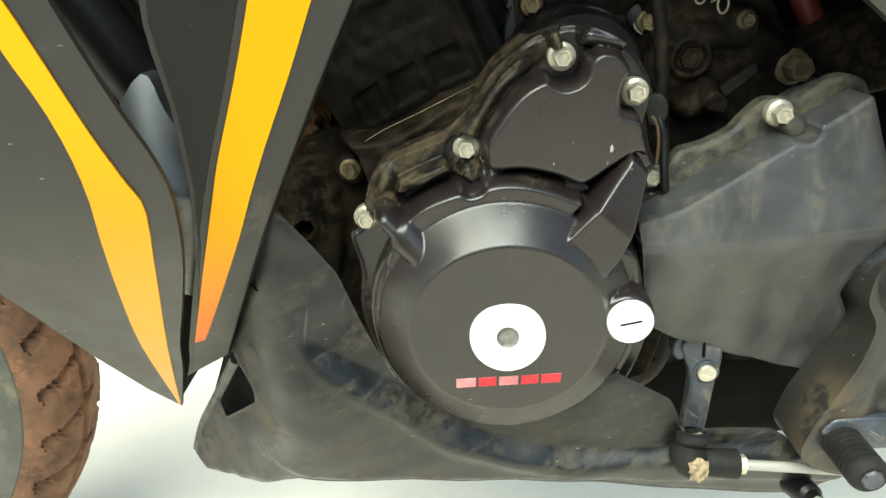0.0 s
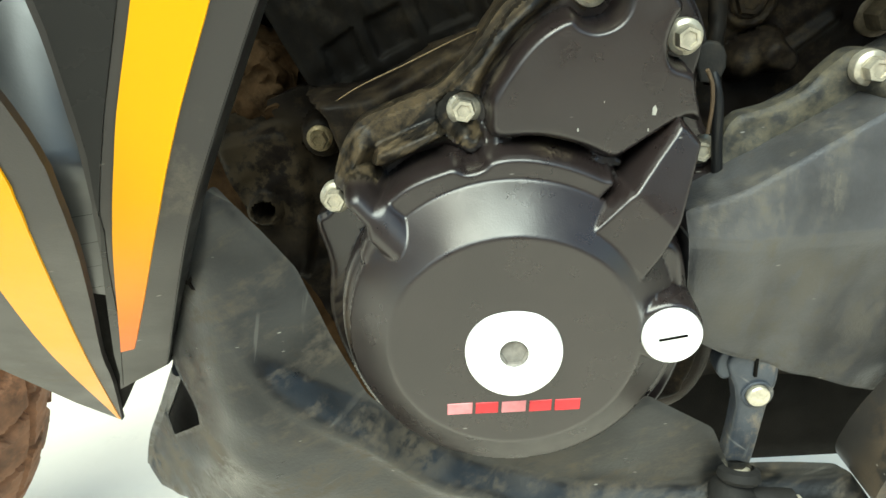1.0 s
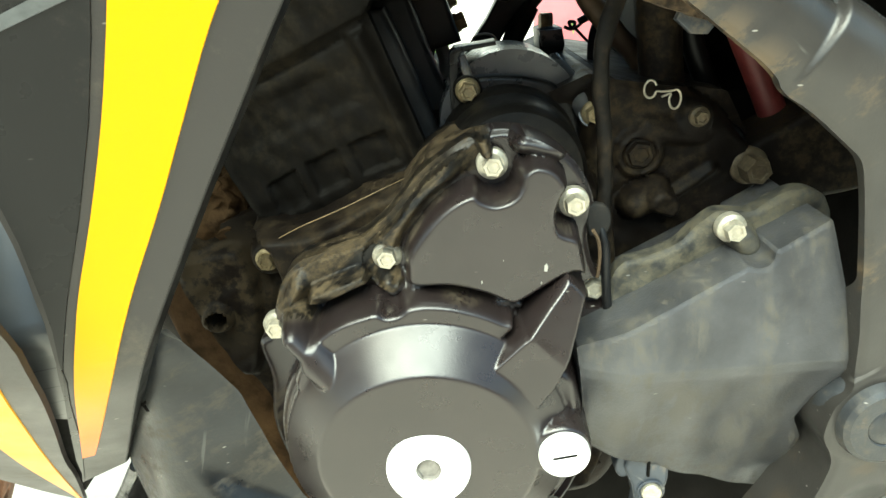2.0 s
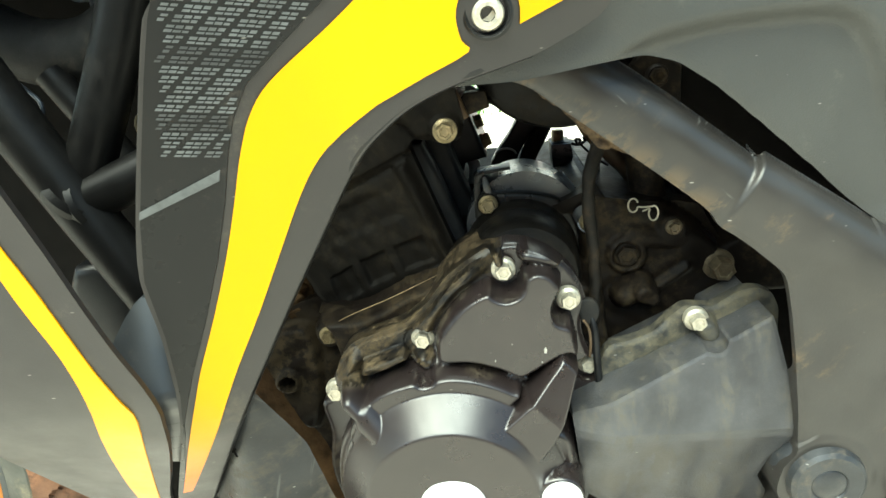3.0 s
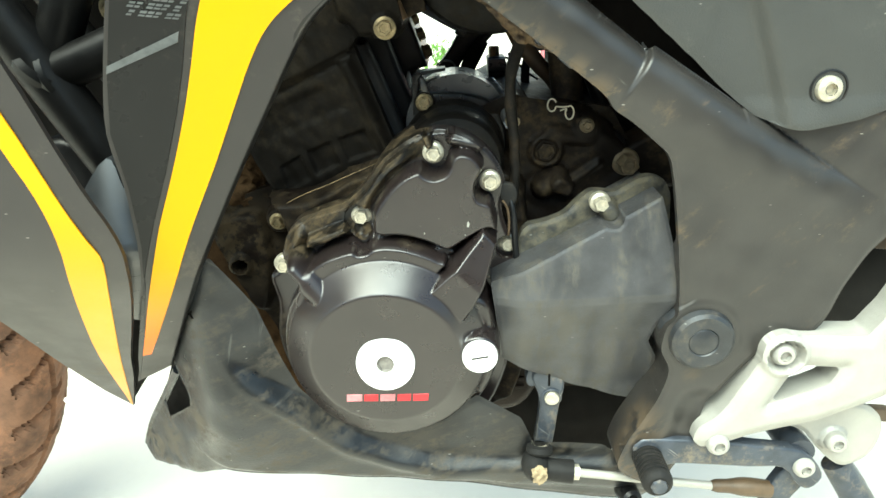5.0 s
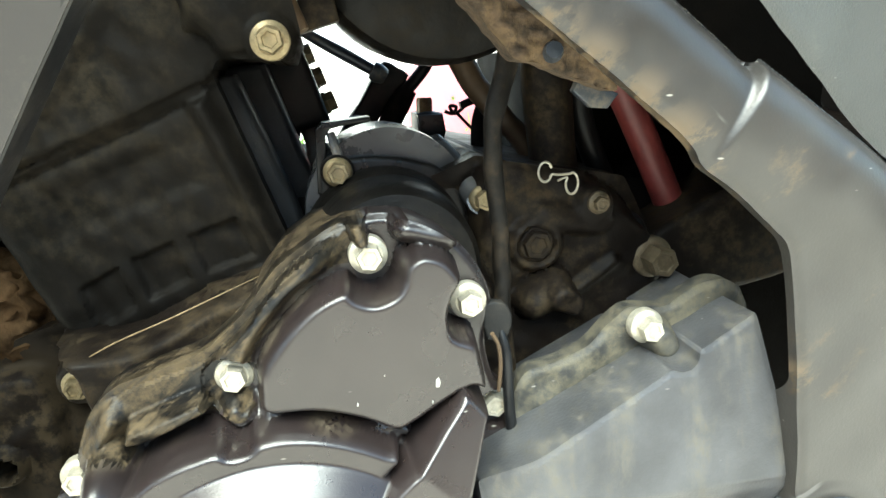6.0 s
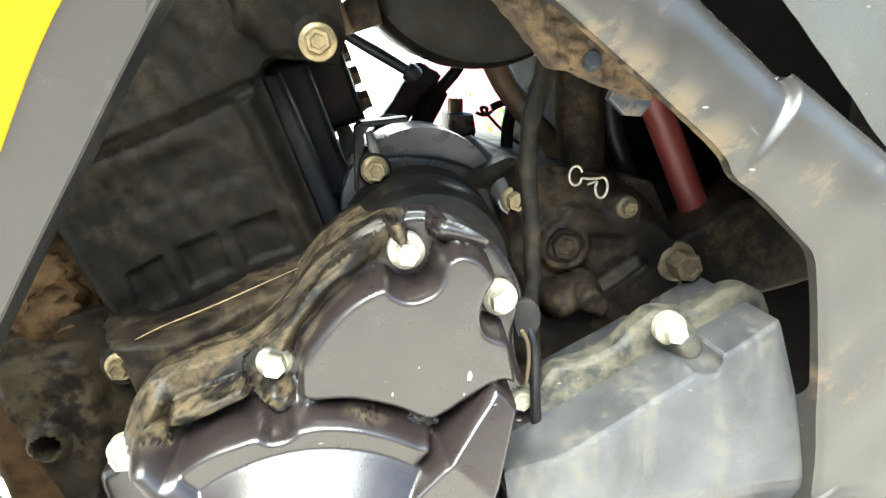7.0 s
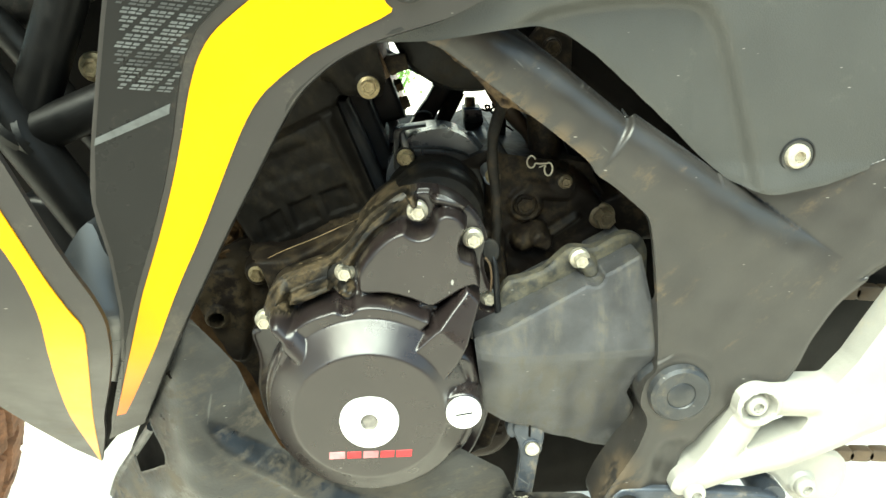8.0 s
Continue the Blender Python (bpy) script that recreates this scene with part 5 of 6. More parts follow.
for i in range(ND):
    for j in range(15):
        a, r = (i + 0.5) / ND * 36, (rr[j] + rr[j + 1]) / 2
        row = int(a) % 3
        if abs(a - int(a) - 0.5) < 0.22 and abs(r - (0.110 + 0.013 * row)) < 0.0042:
            continue
        bm.faces.new((V[i][j], V[i][j + 1], V[(i + 1) % ND][j + 1], V[(i + 1) % ND][j]))
bmesh.ops.solidify(bm, geom=bm.faces[:], thickness=0.004)
wheel_part("brake_disc", bm, DISC, "drilled steel brake disc")
bm = bmesh.new()
lathe(bm, [(0.0, -0.07), (0.03, -0.07), (0.036, -0.06), (0.036, 0.06), (0, 0.06)], 32)
wheel_part("hub", bm, RIM)

# ---- gear linkage and footrest ----
bm = bmesh.new()
plate(bm, curve([(0.0995, 0.322), (0.104, 0.330), (0.1105, 0.3325), (0.1205, 0.328), (0.1225, 0.313), (0.1195, 0.300), (0.1145, 0.262), (0.108, 0.253), (0.1015, 0.256), (0.1055, 0.300)], 3), 0.0400, 0.0490, 0.002)
arm = part("shift_arm", bm, STEEL, bike, "dirty grey steel gear shift arm")
bm = bmesh.new()
plate(bm, curve([(0.0955, 0.318), (0.0965, 0.3265), (0.101, 0.3285), (0.1045, 0.325), (0.1035, 0.316), (0.099, 0.3135)], 3), 0.0425, 0.052, 0.0012)
part("clamp_lug", bm, STEEL, arm)
bm = bmesh.new()
lathe(bm, [(0.0070, 0.0), (0.0073, -0.0012), (0.0066, -0.0016), (0.0055, -0.0012)], 28, (0.1135, 0.0402, 0.3065))
part("washer", bm, STEEL, arm)
bm = bmesh.new()
lathe(bm, [(0.0052, 0.001), (0.0052, -0.0026), (0.0047, -0.0033), (0.0, -0.0035)], 28, (0.1135, 0.0400, 0.3065))
part("clamp_bolt", bm, ZINC, arm, "pale zinc clamp bolt")
bm = bmesh.new()
box(bm, 0.1108, 0.1122, 0.0385, 0.046, 0.3165, 0.3335, 0.0003)
part("clamp_slit", bm, DARK, arm)
bm = bmesh.new()
tube(bm, [(0.111, 0.046, 0.321), (0.111, 0.11, 0.321)], 0.008, 16, 0)
part("shaft", bm, CASE, arm)
bm = bmesh.new()
lathe(bm, [(0.0, -0.012), (0.0055, -0.011), (0.0095, -0.004), (0.0105, 0.004), (0.0085, 0.012), (0.005, 0.020)], 24, (0.1010, 0.022, 0.2600))
joint = part("ball_joint", bm, RUBBER, arm, "dusty rubber-booted ball joint")
bm = bmesh.new()
lathe(bm, [(0.0045, 0.0), (0.0062, 0.001), (0.0062, 0.005), (0.0045, 0.006)], 6, (0.1045, 0.030, 0.2655), (0, 0.4, 1))
part("nut", bm, ZINC, joint)
bm = bmesh.new()
lathe(bm, [(0.0085, 0.0), (0.0098, 0.002), (0.0092, 0.0055), (0.0065, 0.007)], 24, (0.1035, 0.026, 0.2685), (0.1, 0.35, 1))
part("boot_collar", bm, RUBBER, joint)
bm = bmesh.new()
bmesh.ops.create_icosphere(bm, subdivisions=4, radius=0.0062, matrix=Matrix.Translation((0.1020, 0.0110, 0.2620)) @ Matrix.Diagonal((0.95, 0.35, 1.3, 1)))
for v in bm.verts:
    v.co += 0.0018 * Vector(noise.noise_vector(v.co * 300)) + 0.0009 * Vector(noise.noise_vector(v.co * 900))
part("mud_patch", bm, DRYMUD, joint, "pale dried mud", 60)
bm = bmesh.new()
tube(bm, [(0.106, 0.022, 0.258), (0.127, 0.021, 0.2555)], [0.0078, 0.0085], 18, 0)
sleeve = part("rod_end", bm, RUBBER, arm)
bm = bmesh.new()
lathe(bm, [(0.0, 0.0), (0.0056, 0.0), (0.0056, 0.0045), (0.0, 0.0045)], 6, (0.1270, 0.021, 0.2555), (1, 0, -0.10))
part("lock_nut", bm, ZINC, arm)
bm = bmesh.new()
tube(bm, [(0.125, 0.021, 0.2555), (0.175, 0.019, 0.2495), (0.229, 0.018, 0.2425)], 0.0030, 12, 0)
part("linkage_rod", bm, ALU, arm, "bright threaded linkage rod")
bm = bmesh.new()
tube(bm, [(0.226, 0.018, 0.2425), (0.230, 0.018, 0.2425), (0.238, 0.018, 0.242), (0.250, 0.018, 0.241), (0.268, 0.018, 0.2385)], [0.0035, 0.0048, 0.0050, 0.0068, 0.0062], 16, 3)
part("rear_boot", bm, OCHRE, arm, "brown rubber boot")

bm = bmesh.new()
lathe(bm, [(0.0, -0.006), (0.0040, -0.006), (0.0046, -0.004), (0.0046, 0.0), (0.0072, 0.002), (0.0082, 0.012), (0.0082, 0.022)], 20, (0.172, 0.020, 0.228), (-0.05, 1, -0.35))
knob = part("stop_stud", bm, BLACK, bike, "black rubber stop with a steel screw")
bm = bmesh.new()
lathe(bm, [(0.0, -0.0072), (0.0030, -0.0072), (0.0036, -0.0062), (0.0036, -0.005)], 8, (0.172, 0.020, 0.228), (-0.05, 1, -0.35))
part("screw", bm, ALU, knob)
bm = bmesh.new()
plate(bm, curve([(0.165, 0.283), (0.168, 0.291), (0.177, 0.2935), (0.220, 0.290), (0.250, 0.2855), (0.279, 0.2805), (0.292, 0.268), (0.2965, 0.257), (0.289, 0.248), (0.280, 0.252), (0.268, 0.2665), (0.245, 0.268), (0.201, 0.272), (0.185, 0.272)], 3), 0.006, 0.015, 0.0022)
lever = part("gear_lever", bm, STEEL, bike, "dirty black gear lever with a ribbed rubber peg")
bm = bmesh.new()
plate(bm, curve([(0.280, 0.264), (0.292, 0.250), (0.284, 0.234), (0.277, 0.222), (0.268, 0.221), (0.262, 0.229), (0.268, 0.246)], 3), 0.015, 0.023, 0.002)
part("link_leg", bm, STEEL, lever)
bm = bmesh.new()
prof = [(0.0, -0.0235), (0.0072, -0.0235), (0.0093, -0.0215)]
for k in range(11):
    y = -0.0190 + k * 0.0036
    prof += [(0.0101, y), (0.0101, y + 0.0017), (0.0090, y + 0.0022), (0.0090, y + 0.0033)]
prof += [(0.0, 0.0215)]
lathe(bm, prof, 28, (0.1745, 0, 0.2795))
peg = part("rubber_peg", bm, RUBBER, lever, "ribbed black rubber")
bm = bmesh.new()
lathe(bm, [(0.0, -0.0250), (0.0050, -0.0250), (0.0058, -0.0232), (0.006, -0.022)], 8, (0.1745, 0, 0.2795))
part("peg_end", bm, STEEL, peg)
bolts(socket_bolt(0.0072, 0.006, ALU), [(0.2815, 0.007, 0.2680, 0)], lever)

A = (0.2535, 0.3595)
BRACKET = curve([(0.2030, 0.2945), (0.2060, 0.3050), (0.2180, 0.3145), (0.2294, 0.3342), (0.2385, 0.3530), (0.2390, 0.3630), (0.2430, 0.3712), (0.2525, 0.3752), (0.2649, 0.3728), (0.3000, 0.3712)], 3, False) + [(0.3040, 0.3708), (0.3165, 0.3888), (0.3289, 0.4146), (0.3480, 0.4530), (0.366, 0.486), (0.400, 0.486), (0.400, 0.3640), (0.3456, 0.3369)] + curve([(0.3065, 0.3182), (0.2829, 0.3080), (0.2610, 0.3033), (0.2388, 0.2975), (0.2201, 0.2905), (0.2085, 0.2890)], 3, False)
WINDOW = [(0.2483, 0.3214), (0.2602, 0.3461), (0.2696, 0.3510), (0.2934, 0.3490), (0.2864, 0.3359), (0.2760, 0.3314)]


def bracket_d(X, Z):
    d = np.maximum(sd_poly(BRACKET, X, Z), -sd_poly(WINDOW, X, Z) - 0.0006)
    low = sd_poly(curve([(0.270, 0.297), (0.308, 0.310), (0.330, 0.304), (0.338, 0.288), (0.334, 0.268), (0.322, 0.2585), (0.3117, 0.2590), (0.2960, 0.2730), (0.2840, 0.2880)], 3), X, Z)
    return d, low


def bracket_shape(X, Z):
    d, low = bracket_d(X, Z)
    Y = np.where(d < low, rim(d, 0.0020, 0.014, 0.0055), rim(low, 0.0175, 0.010, 0.004))
    Y = lift(np.maximum(Y, 0.002), d, 0.0020, 0.0060, True)
    # the rounded ridge along each arm
    Y = Y - 0.0025 * ss(-d / 0.009)
    Y = lift(Y, sd_circle(A, 0.0150, X, Z), -0.0025, 0.004, True)
    Y = sink(Y, sd_circle(A, 0.0118, X, Z), 0.008, 0.0018)
    Y = lift(Y, sd_circle((0.3045, 0.2825), 0.0095, X, Z), 0.0145, 0.002, True)
    return Y


brk = field("footrest_bracket", 0.200, 0.400, 0.248, 0.486, 0.0012, bracket_shape, lambda X, Z: np.minimum(*bracket_d(X, Z)), 0.022, ALU, bike, "bare cast aluminium footrest bracket")
bolts(socket_bolt(0.0075, 0.006, ALU), [(A[0], 0.0050, A[1], 10), (0.2185, 0.0015, 0.2935, 0), (0.3045, 0.0145, 0.2825, 0)], brk)
bm = bmesh.new()
tube(bm, [(0.281, 0.012, 0.2745), (0.281, 0.045, 0.2745)], 0.0105, 20, 0)
part("footrest_pivot", bm, STEEL, brk, "dull steel pivot tube")
bm = bmesh.new()
tube(bm, [(0.318, 0.030, 0.252), (0.345, 0.02, 0.205), (0.42, -0.01, 0.05)], [0.010, 0.011, 0.010], 14)
part("side_stand", bm, STEEL, bike, "chipped black steel stand leg")

# ---- engine underside and what lies behind ----
bm = bmesh.new()
plate(bm, curve([(0.050, 0.345), (0.095, 0.335), (0.112, 0.310), (0.108, 0.280), (0.092, 0.262), (0.065, 0.262), (0.045, 0.28)], 4), 0.088, 0.14, 0.008)
low = part("lower_crankcase", bm, GRIME, bike, "oily brown lower crankcase")
for k in range(2):
    for j in range(3):
        bm = bmesh.new()
        bar(bm, (0.0775 + 0.008 * j, 0.2915 - 0.0075 * k), (0.0815 + 0.008 * j, 0.2918 - 0.0075 * k), 0.0016, 0.0872, 0.089, 0.0004)
        part("moulded_mark", bm, GRIME, low)
# plain boxes whose near-black colour stands in for the shade under the engine
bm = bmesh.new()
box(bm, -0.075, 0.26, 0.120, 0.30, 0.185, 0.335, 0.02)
part("oil_sump", bm, DARK, bike, "grimy engine sump, coloured near-black for the shade there")
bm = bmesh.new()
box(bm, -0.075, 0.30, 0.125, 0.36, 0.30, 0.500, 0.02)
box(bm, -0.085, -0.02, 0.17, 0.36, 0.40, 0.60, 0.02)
part("gearbox_housing", bm, DARK, bike, "grimy gearbox housing, coloured near-black for the shade there")
bm = bmesh.new()
tube(bm, [(-0.12, 0.16, 0.52), (-0.20, 0.20, 0.40), (-0.17, 0.26, 0.27), (0.0, 0.30, 0.20)], 0.019, 16)
part("exhaust_pipe", bm, CASE, bike)
# dark backings behind fairing and rail, with the shade put into their colour
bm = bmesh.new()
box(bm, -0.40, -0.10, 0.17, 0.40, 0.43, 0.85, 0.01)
part("radiator", bm, DARK, bike, "plain radiator block behind the fairing, coloured as if in shade")
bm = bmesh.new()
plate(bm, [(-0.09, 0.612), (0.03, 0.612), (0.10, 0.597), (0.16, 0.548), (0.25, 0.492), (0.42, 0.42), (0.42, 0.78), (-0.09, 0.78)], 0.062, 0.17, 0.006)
part("air_box", bm, DARK, bike, "plain air box block, coloured near-black as the shade behind the slot")
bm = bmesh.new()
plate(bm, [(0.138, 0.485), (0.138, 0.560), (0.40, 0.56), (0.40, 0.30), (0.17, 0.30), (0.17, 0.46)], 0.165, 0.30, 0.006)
part("inner_fender", bm, DARK, bike, "plain inner fender block, coloured as if in shade")
bm = bmesh.new()
plate(bm, curve([(0.33, 0.300), (0.315, 0.345), (0.335, 0.400), (0.36, 0.43), (0.55, 0.40), (0.70, 0.33), (0.70, 0.28), (0.45, 0.29)], 3), 0.085, 0.125, 0.008)
swing = part("swingarm", bm, TUBE, bike, "dusty black swingarm")
for k in range(14):
    bm = bmesh.new()
    bar(bm, (0.340 + 0.0165 * k, 0.408 - 0.0016 * k), (0.3505 + 0.0165 * k, 0.407 - 0.0016 * k), 0.0055, 0.066, 0.074, 0.001)
    part("chain_link", bm, OCHRE, swing)
for k in range(8):
    bm = bmesh.new()
    bar(bm, (0.350 + 0.0165 * k, 0.262 - 0.001 * k), (0.3605 + 0.0165 * k, 0.261 - 0.001 * k), 0.0055, 0.070, 0.078, 0.001)
    part("chain_link", bm, OCHRE, swing)

bm = bmesh.new()
plate(bm, [(-0.200, 0.472), (-0.150, 0.478), (-0.085, 0.455), (-0.06, 0.42), (-0.055, 0.28), (-0.08, 0.22), (-0.13, 0.22), (-0.142, 0.30), (-0.150, 0.355), (-0.158, 0.392), (-0.195, 0.430)], 0.122, 0.30, 0.006)
part("engine_front", bm, MUD, bike, "grimy front of the engine case")

# ---- inside the fairing ----
for name, pts, r, m in (("down_tube", [(-0.262, 0.02, 0.715), (-0.237, 0.02, 0.660), (-0.197, 0.02, 0.577), (-0.162, 0.022, 0.508), (-0.140, 0.03, 0.455)], 0.0140, TUBE),
                        ("brace_tube", [(-0.108, 0.03, 0.710), (-0.128, 0.03, 0.664), (-0.147, 0.03, 0.620), (-0.184, 0.028, 0.545)], 0.0125, TUBE),
                        ("cross_tube", [(-0.185, 0.022, 0.544), (-0.159, 0.024, 0.553), (-0.10, 0.03, 0.575)], 0.0120, TUBE),
                        ("coolant_hose", [(-0.31, 0.085, 0.69), (-0.285, 0.085, 0.661), (-0.250, 0.085, 0.634), (-0.215, 0.085, 0.620), (-0.180, 0.085, 0.624), (-0.15, 0.085, 0.65), (-0.13, 0.085, 0.70)], 0.0190, RUBBER),
                        ("thin_cable", [(-0.232, 0.05, 0.628), (-0.213, 0.045, 0.592), (-0.203, 0.04, 0.585), (-0.200, 0.04, 0.596), (-0.212, 0.045, 0.606)], 0.0011, STEEL),
                        ("inner_tube", [(-0.21, 0.07, 0.61), (-0.16, 0.07, 0.53)], 0.009, TUBE)):
    bm = bmesh.new()
    tube(bm, pts, r, 18, 5)
    part(name, bm, m, bike)
bm = bmesh.new()
lathe(bm, [(0.0165, -0.004), (0.0180, 0.0), (0.0165, 0.004)], 24, (-0.182, 0.021, 0.549), (0.7, 0, 0.7))
lathe(bm, [(0.0150, -0.003), (0.0165, 0.0), (0.0150, 0.003)], 24, (-0.176, 0.021, 0.546), (1, 0, 0.35))
part("weld_joint", bm, TUBE, bike)
bm = bmesh.new()
plate(bm, curve([(-0.205, 0.505), (-0.180, 0.503), (-0.165, 0.482), (-0.170, 0.440), (-0.195, 0.450), (-0.21, 0.48)], 2), 0.035, 0.075, 0.006)
part("connector_block", bm, BLACK, bike)
bolts(bolt_mesh(0.006, 0.0085, 0.007, BRASSY, "frame_bolt"), [(-0.146, 0.045, 0.580, 10)], bike)
bpy.data.objects["frame_bolt"].matrix_parent_inverse = Matrix.Translation(-bike.location)
bm = bmesh.new()
lathe(bm, [(0.006, 0), (0.012, 0), (0.012, 0.006), (0.006, 0.006)], 24, (-0.206, 0.11, 0.660), (0.3, 1, 0))
box(bm, -0.200, -0.186, 0.108, 0.116, 0.643, 0.69, 0.002)
part("horn_bracket", bm, STEEL, bike, "grey metal bracket and washer")

# ---- unseen blocks added above, to close the bodywork and keep light out ----
bm = bmesh.new()
box(bm, -0.55, 0.055, -0.020, 0.32, 0.704, 0.78, 0.03)
part("unseen_top_blocker", bm, FAIRING, bike, "unseen grey block added above the fairing, closes and shades it")
bm = bmesh.new()
box(bm, 0.06, 0.80, 0.030, 0.32, 0.745, 0.82, 0.03)
part("unseen_tank_blocker", bm, FAIRING, bike, "unseen grey block added in place of the tank, closes and shades it")

# ---- hoses and cables round the starter ----
for name, pts, r, m in (("breather_hose", [(0.100, 0.075, 0.585), (0.093, 0.063, 0.553), (0.0860, 0.060, 0.527), (0.0885, 0.060, 0.488), (0.0890, 0.058, 0.464), (0.0870, 0.054, 0.447)], [0.0042, 0.0042, 0.0037, 0.0035, 0.0034, 0.0030], HOSE),
                        ("sensor_wire", [(0.0850, 0.048, 0.455), (0.0868, 0.045, 0.444), (0.0878, 0.045, 0.425), (0.0895, 0.046, 0.400), (0.089, 0.06, 0.380)], [0.0014, 0.0020, 0.0022, 0.0022, 0.002], BLACK),
                        ("fuel_hose", [(0.088, 0.155, 0.575), (0.094, 0.155, 0.555), (0.108, 0.150, 0.533), (0.127, 0.150, 0.511), (0.135, 0.15, 0.49)], 0.0062, OCHRE),
                        ("pivot_post", [(0.129, 0.125, 0.575), (0.129, 0.125, 0.545), (0.132, 0.122, 0.505), (0.134, 0.115, 0.48)], [0.012, 0.012, 0.0115, 0.0135], CASE),
                        ("red_tube", [(0.160, 0.125, 0.548), (0.168, 0.122, 0.533), (0.193, 0.12, 0.480), (0.20, 0.12, 0.46)], 0.0075, RED_TUBE),
                        ("stay_rod", [(0.145, 0.13, 0.55), (0.150, 0.13, 0.52), (0.168, 0.13, 0.48)], 0.006, TUBE),
                        ("starter_cable", [(0.0870, 0.205, 0.5550), (0.0831, 0.205, 0.5491), (0.0724, 0.205, 0.5372)], 0.0036, BLACK),
                        ("clutch_cable", [(0.006, 0.202, 0.580), (0.0249, 0.20, 0.5681), (0.0403, 0.20, 0.5594), (0.0571, 0.20, 0.5496)], [0.0022, 0.0030, 0.0034, 0.0030], STEEL),
                        ("thin_wire", [(0.092, 0.185, 0.528), (0.0965, 0.185, 0.5265), (0.0985, 0.185, 0.5300), (0.095, 0.185, 0.5305), (0.098, 0.185, 0.5265), (0.106, 0.185, 0.532), (0.115, 0.185, 0.5335)], 0.0010, BLACK),
                        ("thick_wire", [(0.100, 0.182, 0.5305), (0.108, 0.182, 0.5335), (0.122, 0.182, 0.5345)], 0.0022, BLACK),
                        ("loop_wire", [(0.098, 0.184, 0.5275), (0.106, 0.184, 0.519), (0.112, 0.184, 0.514), (0.118, 0.184, 0.510)], 0.0009, BLACK),
                        ("black_cable", [(0.112, 0.17, 0.537), (0.107, 0.17, 0.523), (0.107, 0.17, 0.505), (0.11, 0.16, 0.49)], 0.0034, RUBBER),
                        ("vent_hose", [(0.006, 0.095, 0.600), (0.012, 0.092, 0.580), (0.0205, 0.090, 0.5645)], [0.004, 0.0042, 0.0025], OCHRE)):
    bm = bmesh.new()
    tube(bm, pts, r, 14, 8)
    if m in (HOSE, OCHRE):
        for v in bm.verts:
            v.co += 0.0010 * Vector(noise.noise_vector(v.co * 90))
    part(name, bm, m, bike)
bm = bmesh.new()
lathe(bm, [(0, 0.10), (0.045, 0.10), (0.056, 0.106), (0.0585, 0.115), (0.0585, 0.132), (0.054, 0.136), (0.054, 0.20), (0, 0.21)], 48, (0.078, 0, 0.6095))
part("throttle_body", bm, DRUM, bike, "grimy black throttle body")
bm = bmesh.new()
plate(bm, curve([(0.0595, 0.5528), (0.0645, 0.5552), (0.0700, 0.5520), (0.0764, 0.5475), (0.0700, 0.5385), (0.0620, 0.5290), (0.0546, 0.5180), (0.0500, 0.5080), (0.0330, 0.5080), (0.0376, 0.5196), (0.0480, 0.5340)], 2), 0.207, 0.222, 0.002)
strut = part("clutch_arm", bm, BLACK, bike, "black clutch release arm")
bm = bmesh.new()
lathe(bm, [(0.0032, 0.0), (0.0050, 0.0005), (0.0054, 0.004), (0.0045, 0.008), (0.0034, 0.009)], 16, (0.0545, 0.200, 0.5512), (0.85, 0, -0.5))
part("cable_end", bm, STEEL, strut, "dull metal cable end")
bm = bmesh.new()
tube(bm, [(0.0760, 0.205, 0.5400), (0.0700, 0.205, 0.5318), (0.0640, 0.205, 0.5215), (0.0600, 0.205, 0.512)], [0.0046, 0.0062, 0.0064, 0.0058], 14)
part("cable_boot", bm, RUBBER, bike, "black rubber boot over the starter terminal")
bm = bmesh.new()
tube(bm, [(0.0445 + 0.0075 * math.cos(a), 0.190, 0.5215 + 0.0050 * math.sin(a)) for a in np.linspace(0.1, 3.0, 9)], 0.0008, 8, 2)
part("wire_loop", bm, ALU, bike)
bm = bmesh.new()
plate(bm, [(0.0784, 0.5262), (0.0840, 0.5275), (0.0930, 0.5266), (0.0950, 0.5160), (0.0905, 0.5020), (0.0800, 0.5040), (0.0790, 0.5150)], 0.196, 0.222, 0.002)
conn = part("cable_connector", bm, CAMRIB, bike, "black cable connector")
bm = bmesh.new()
plate(bm, [(0.0786, 0.5258), (0.0928, 0.5262), (0.0945, 0.5165), (0.0860, 0.5150), (0.0800, 0.5165)], 0.1945, 0.197, 0.0008)
part("terminal_plate", bm, CAPBLUE, conn, "bluish metal terminal plate")
bm = bmesh.new()
lathe(bm, [(0, 0.0085), (0.004, 0.0085), (0.0046, 0.007), (0.0046, 0.0), (0, 0)], 6, (0.0842, 0.206, 0.5265), (0, 0, 1))
part("terminal_bolt", bm, BRASSY, conn)
bm = bmesh.new()
plate(bm, [(0.012, 0.570), (0.020, 0.578), (0.0325, 0.579), (0.0345, 0.569), (0.016, 0.5635)], 0.098, 0.112, 0.001)
part("ignition_lead_cap", bm, CASE, bike)
for k in range(4):
    bm = bmesh.new()
    tube(bm, [(0.0125, 0.2026, 0.4835 + 0.0036 * k), (0.0195, 0.1985, 0.4845 + 0.0036 * k), (0.0260, 0.2026, 0.4825 + 0.0036 * k)], 0.0016, 8)
    part("spring_coil", bm, ALU, starter)
bm = bmesh.new()
tube(bm, [(0.013, 0.20, 0.526), (0.0175, 0.20, 0.521), (0.0205, 0.20, 0.513), (0.0195, 0.20, 0.504), (0.014, 0.20, 0.498)], [0.0030, 0.0042, 0.0045, 0.0040, 0.003], 12)
part("pipe_stub", bm, ALU, cyl)
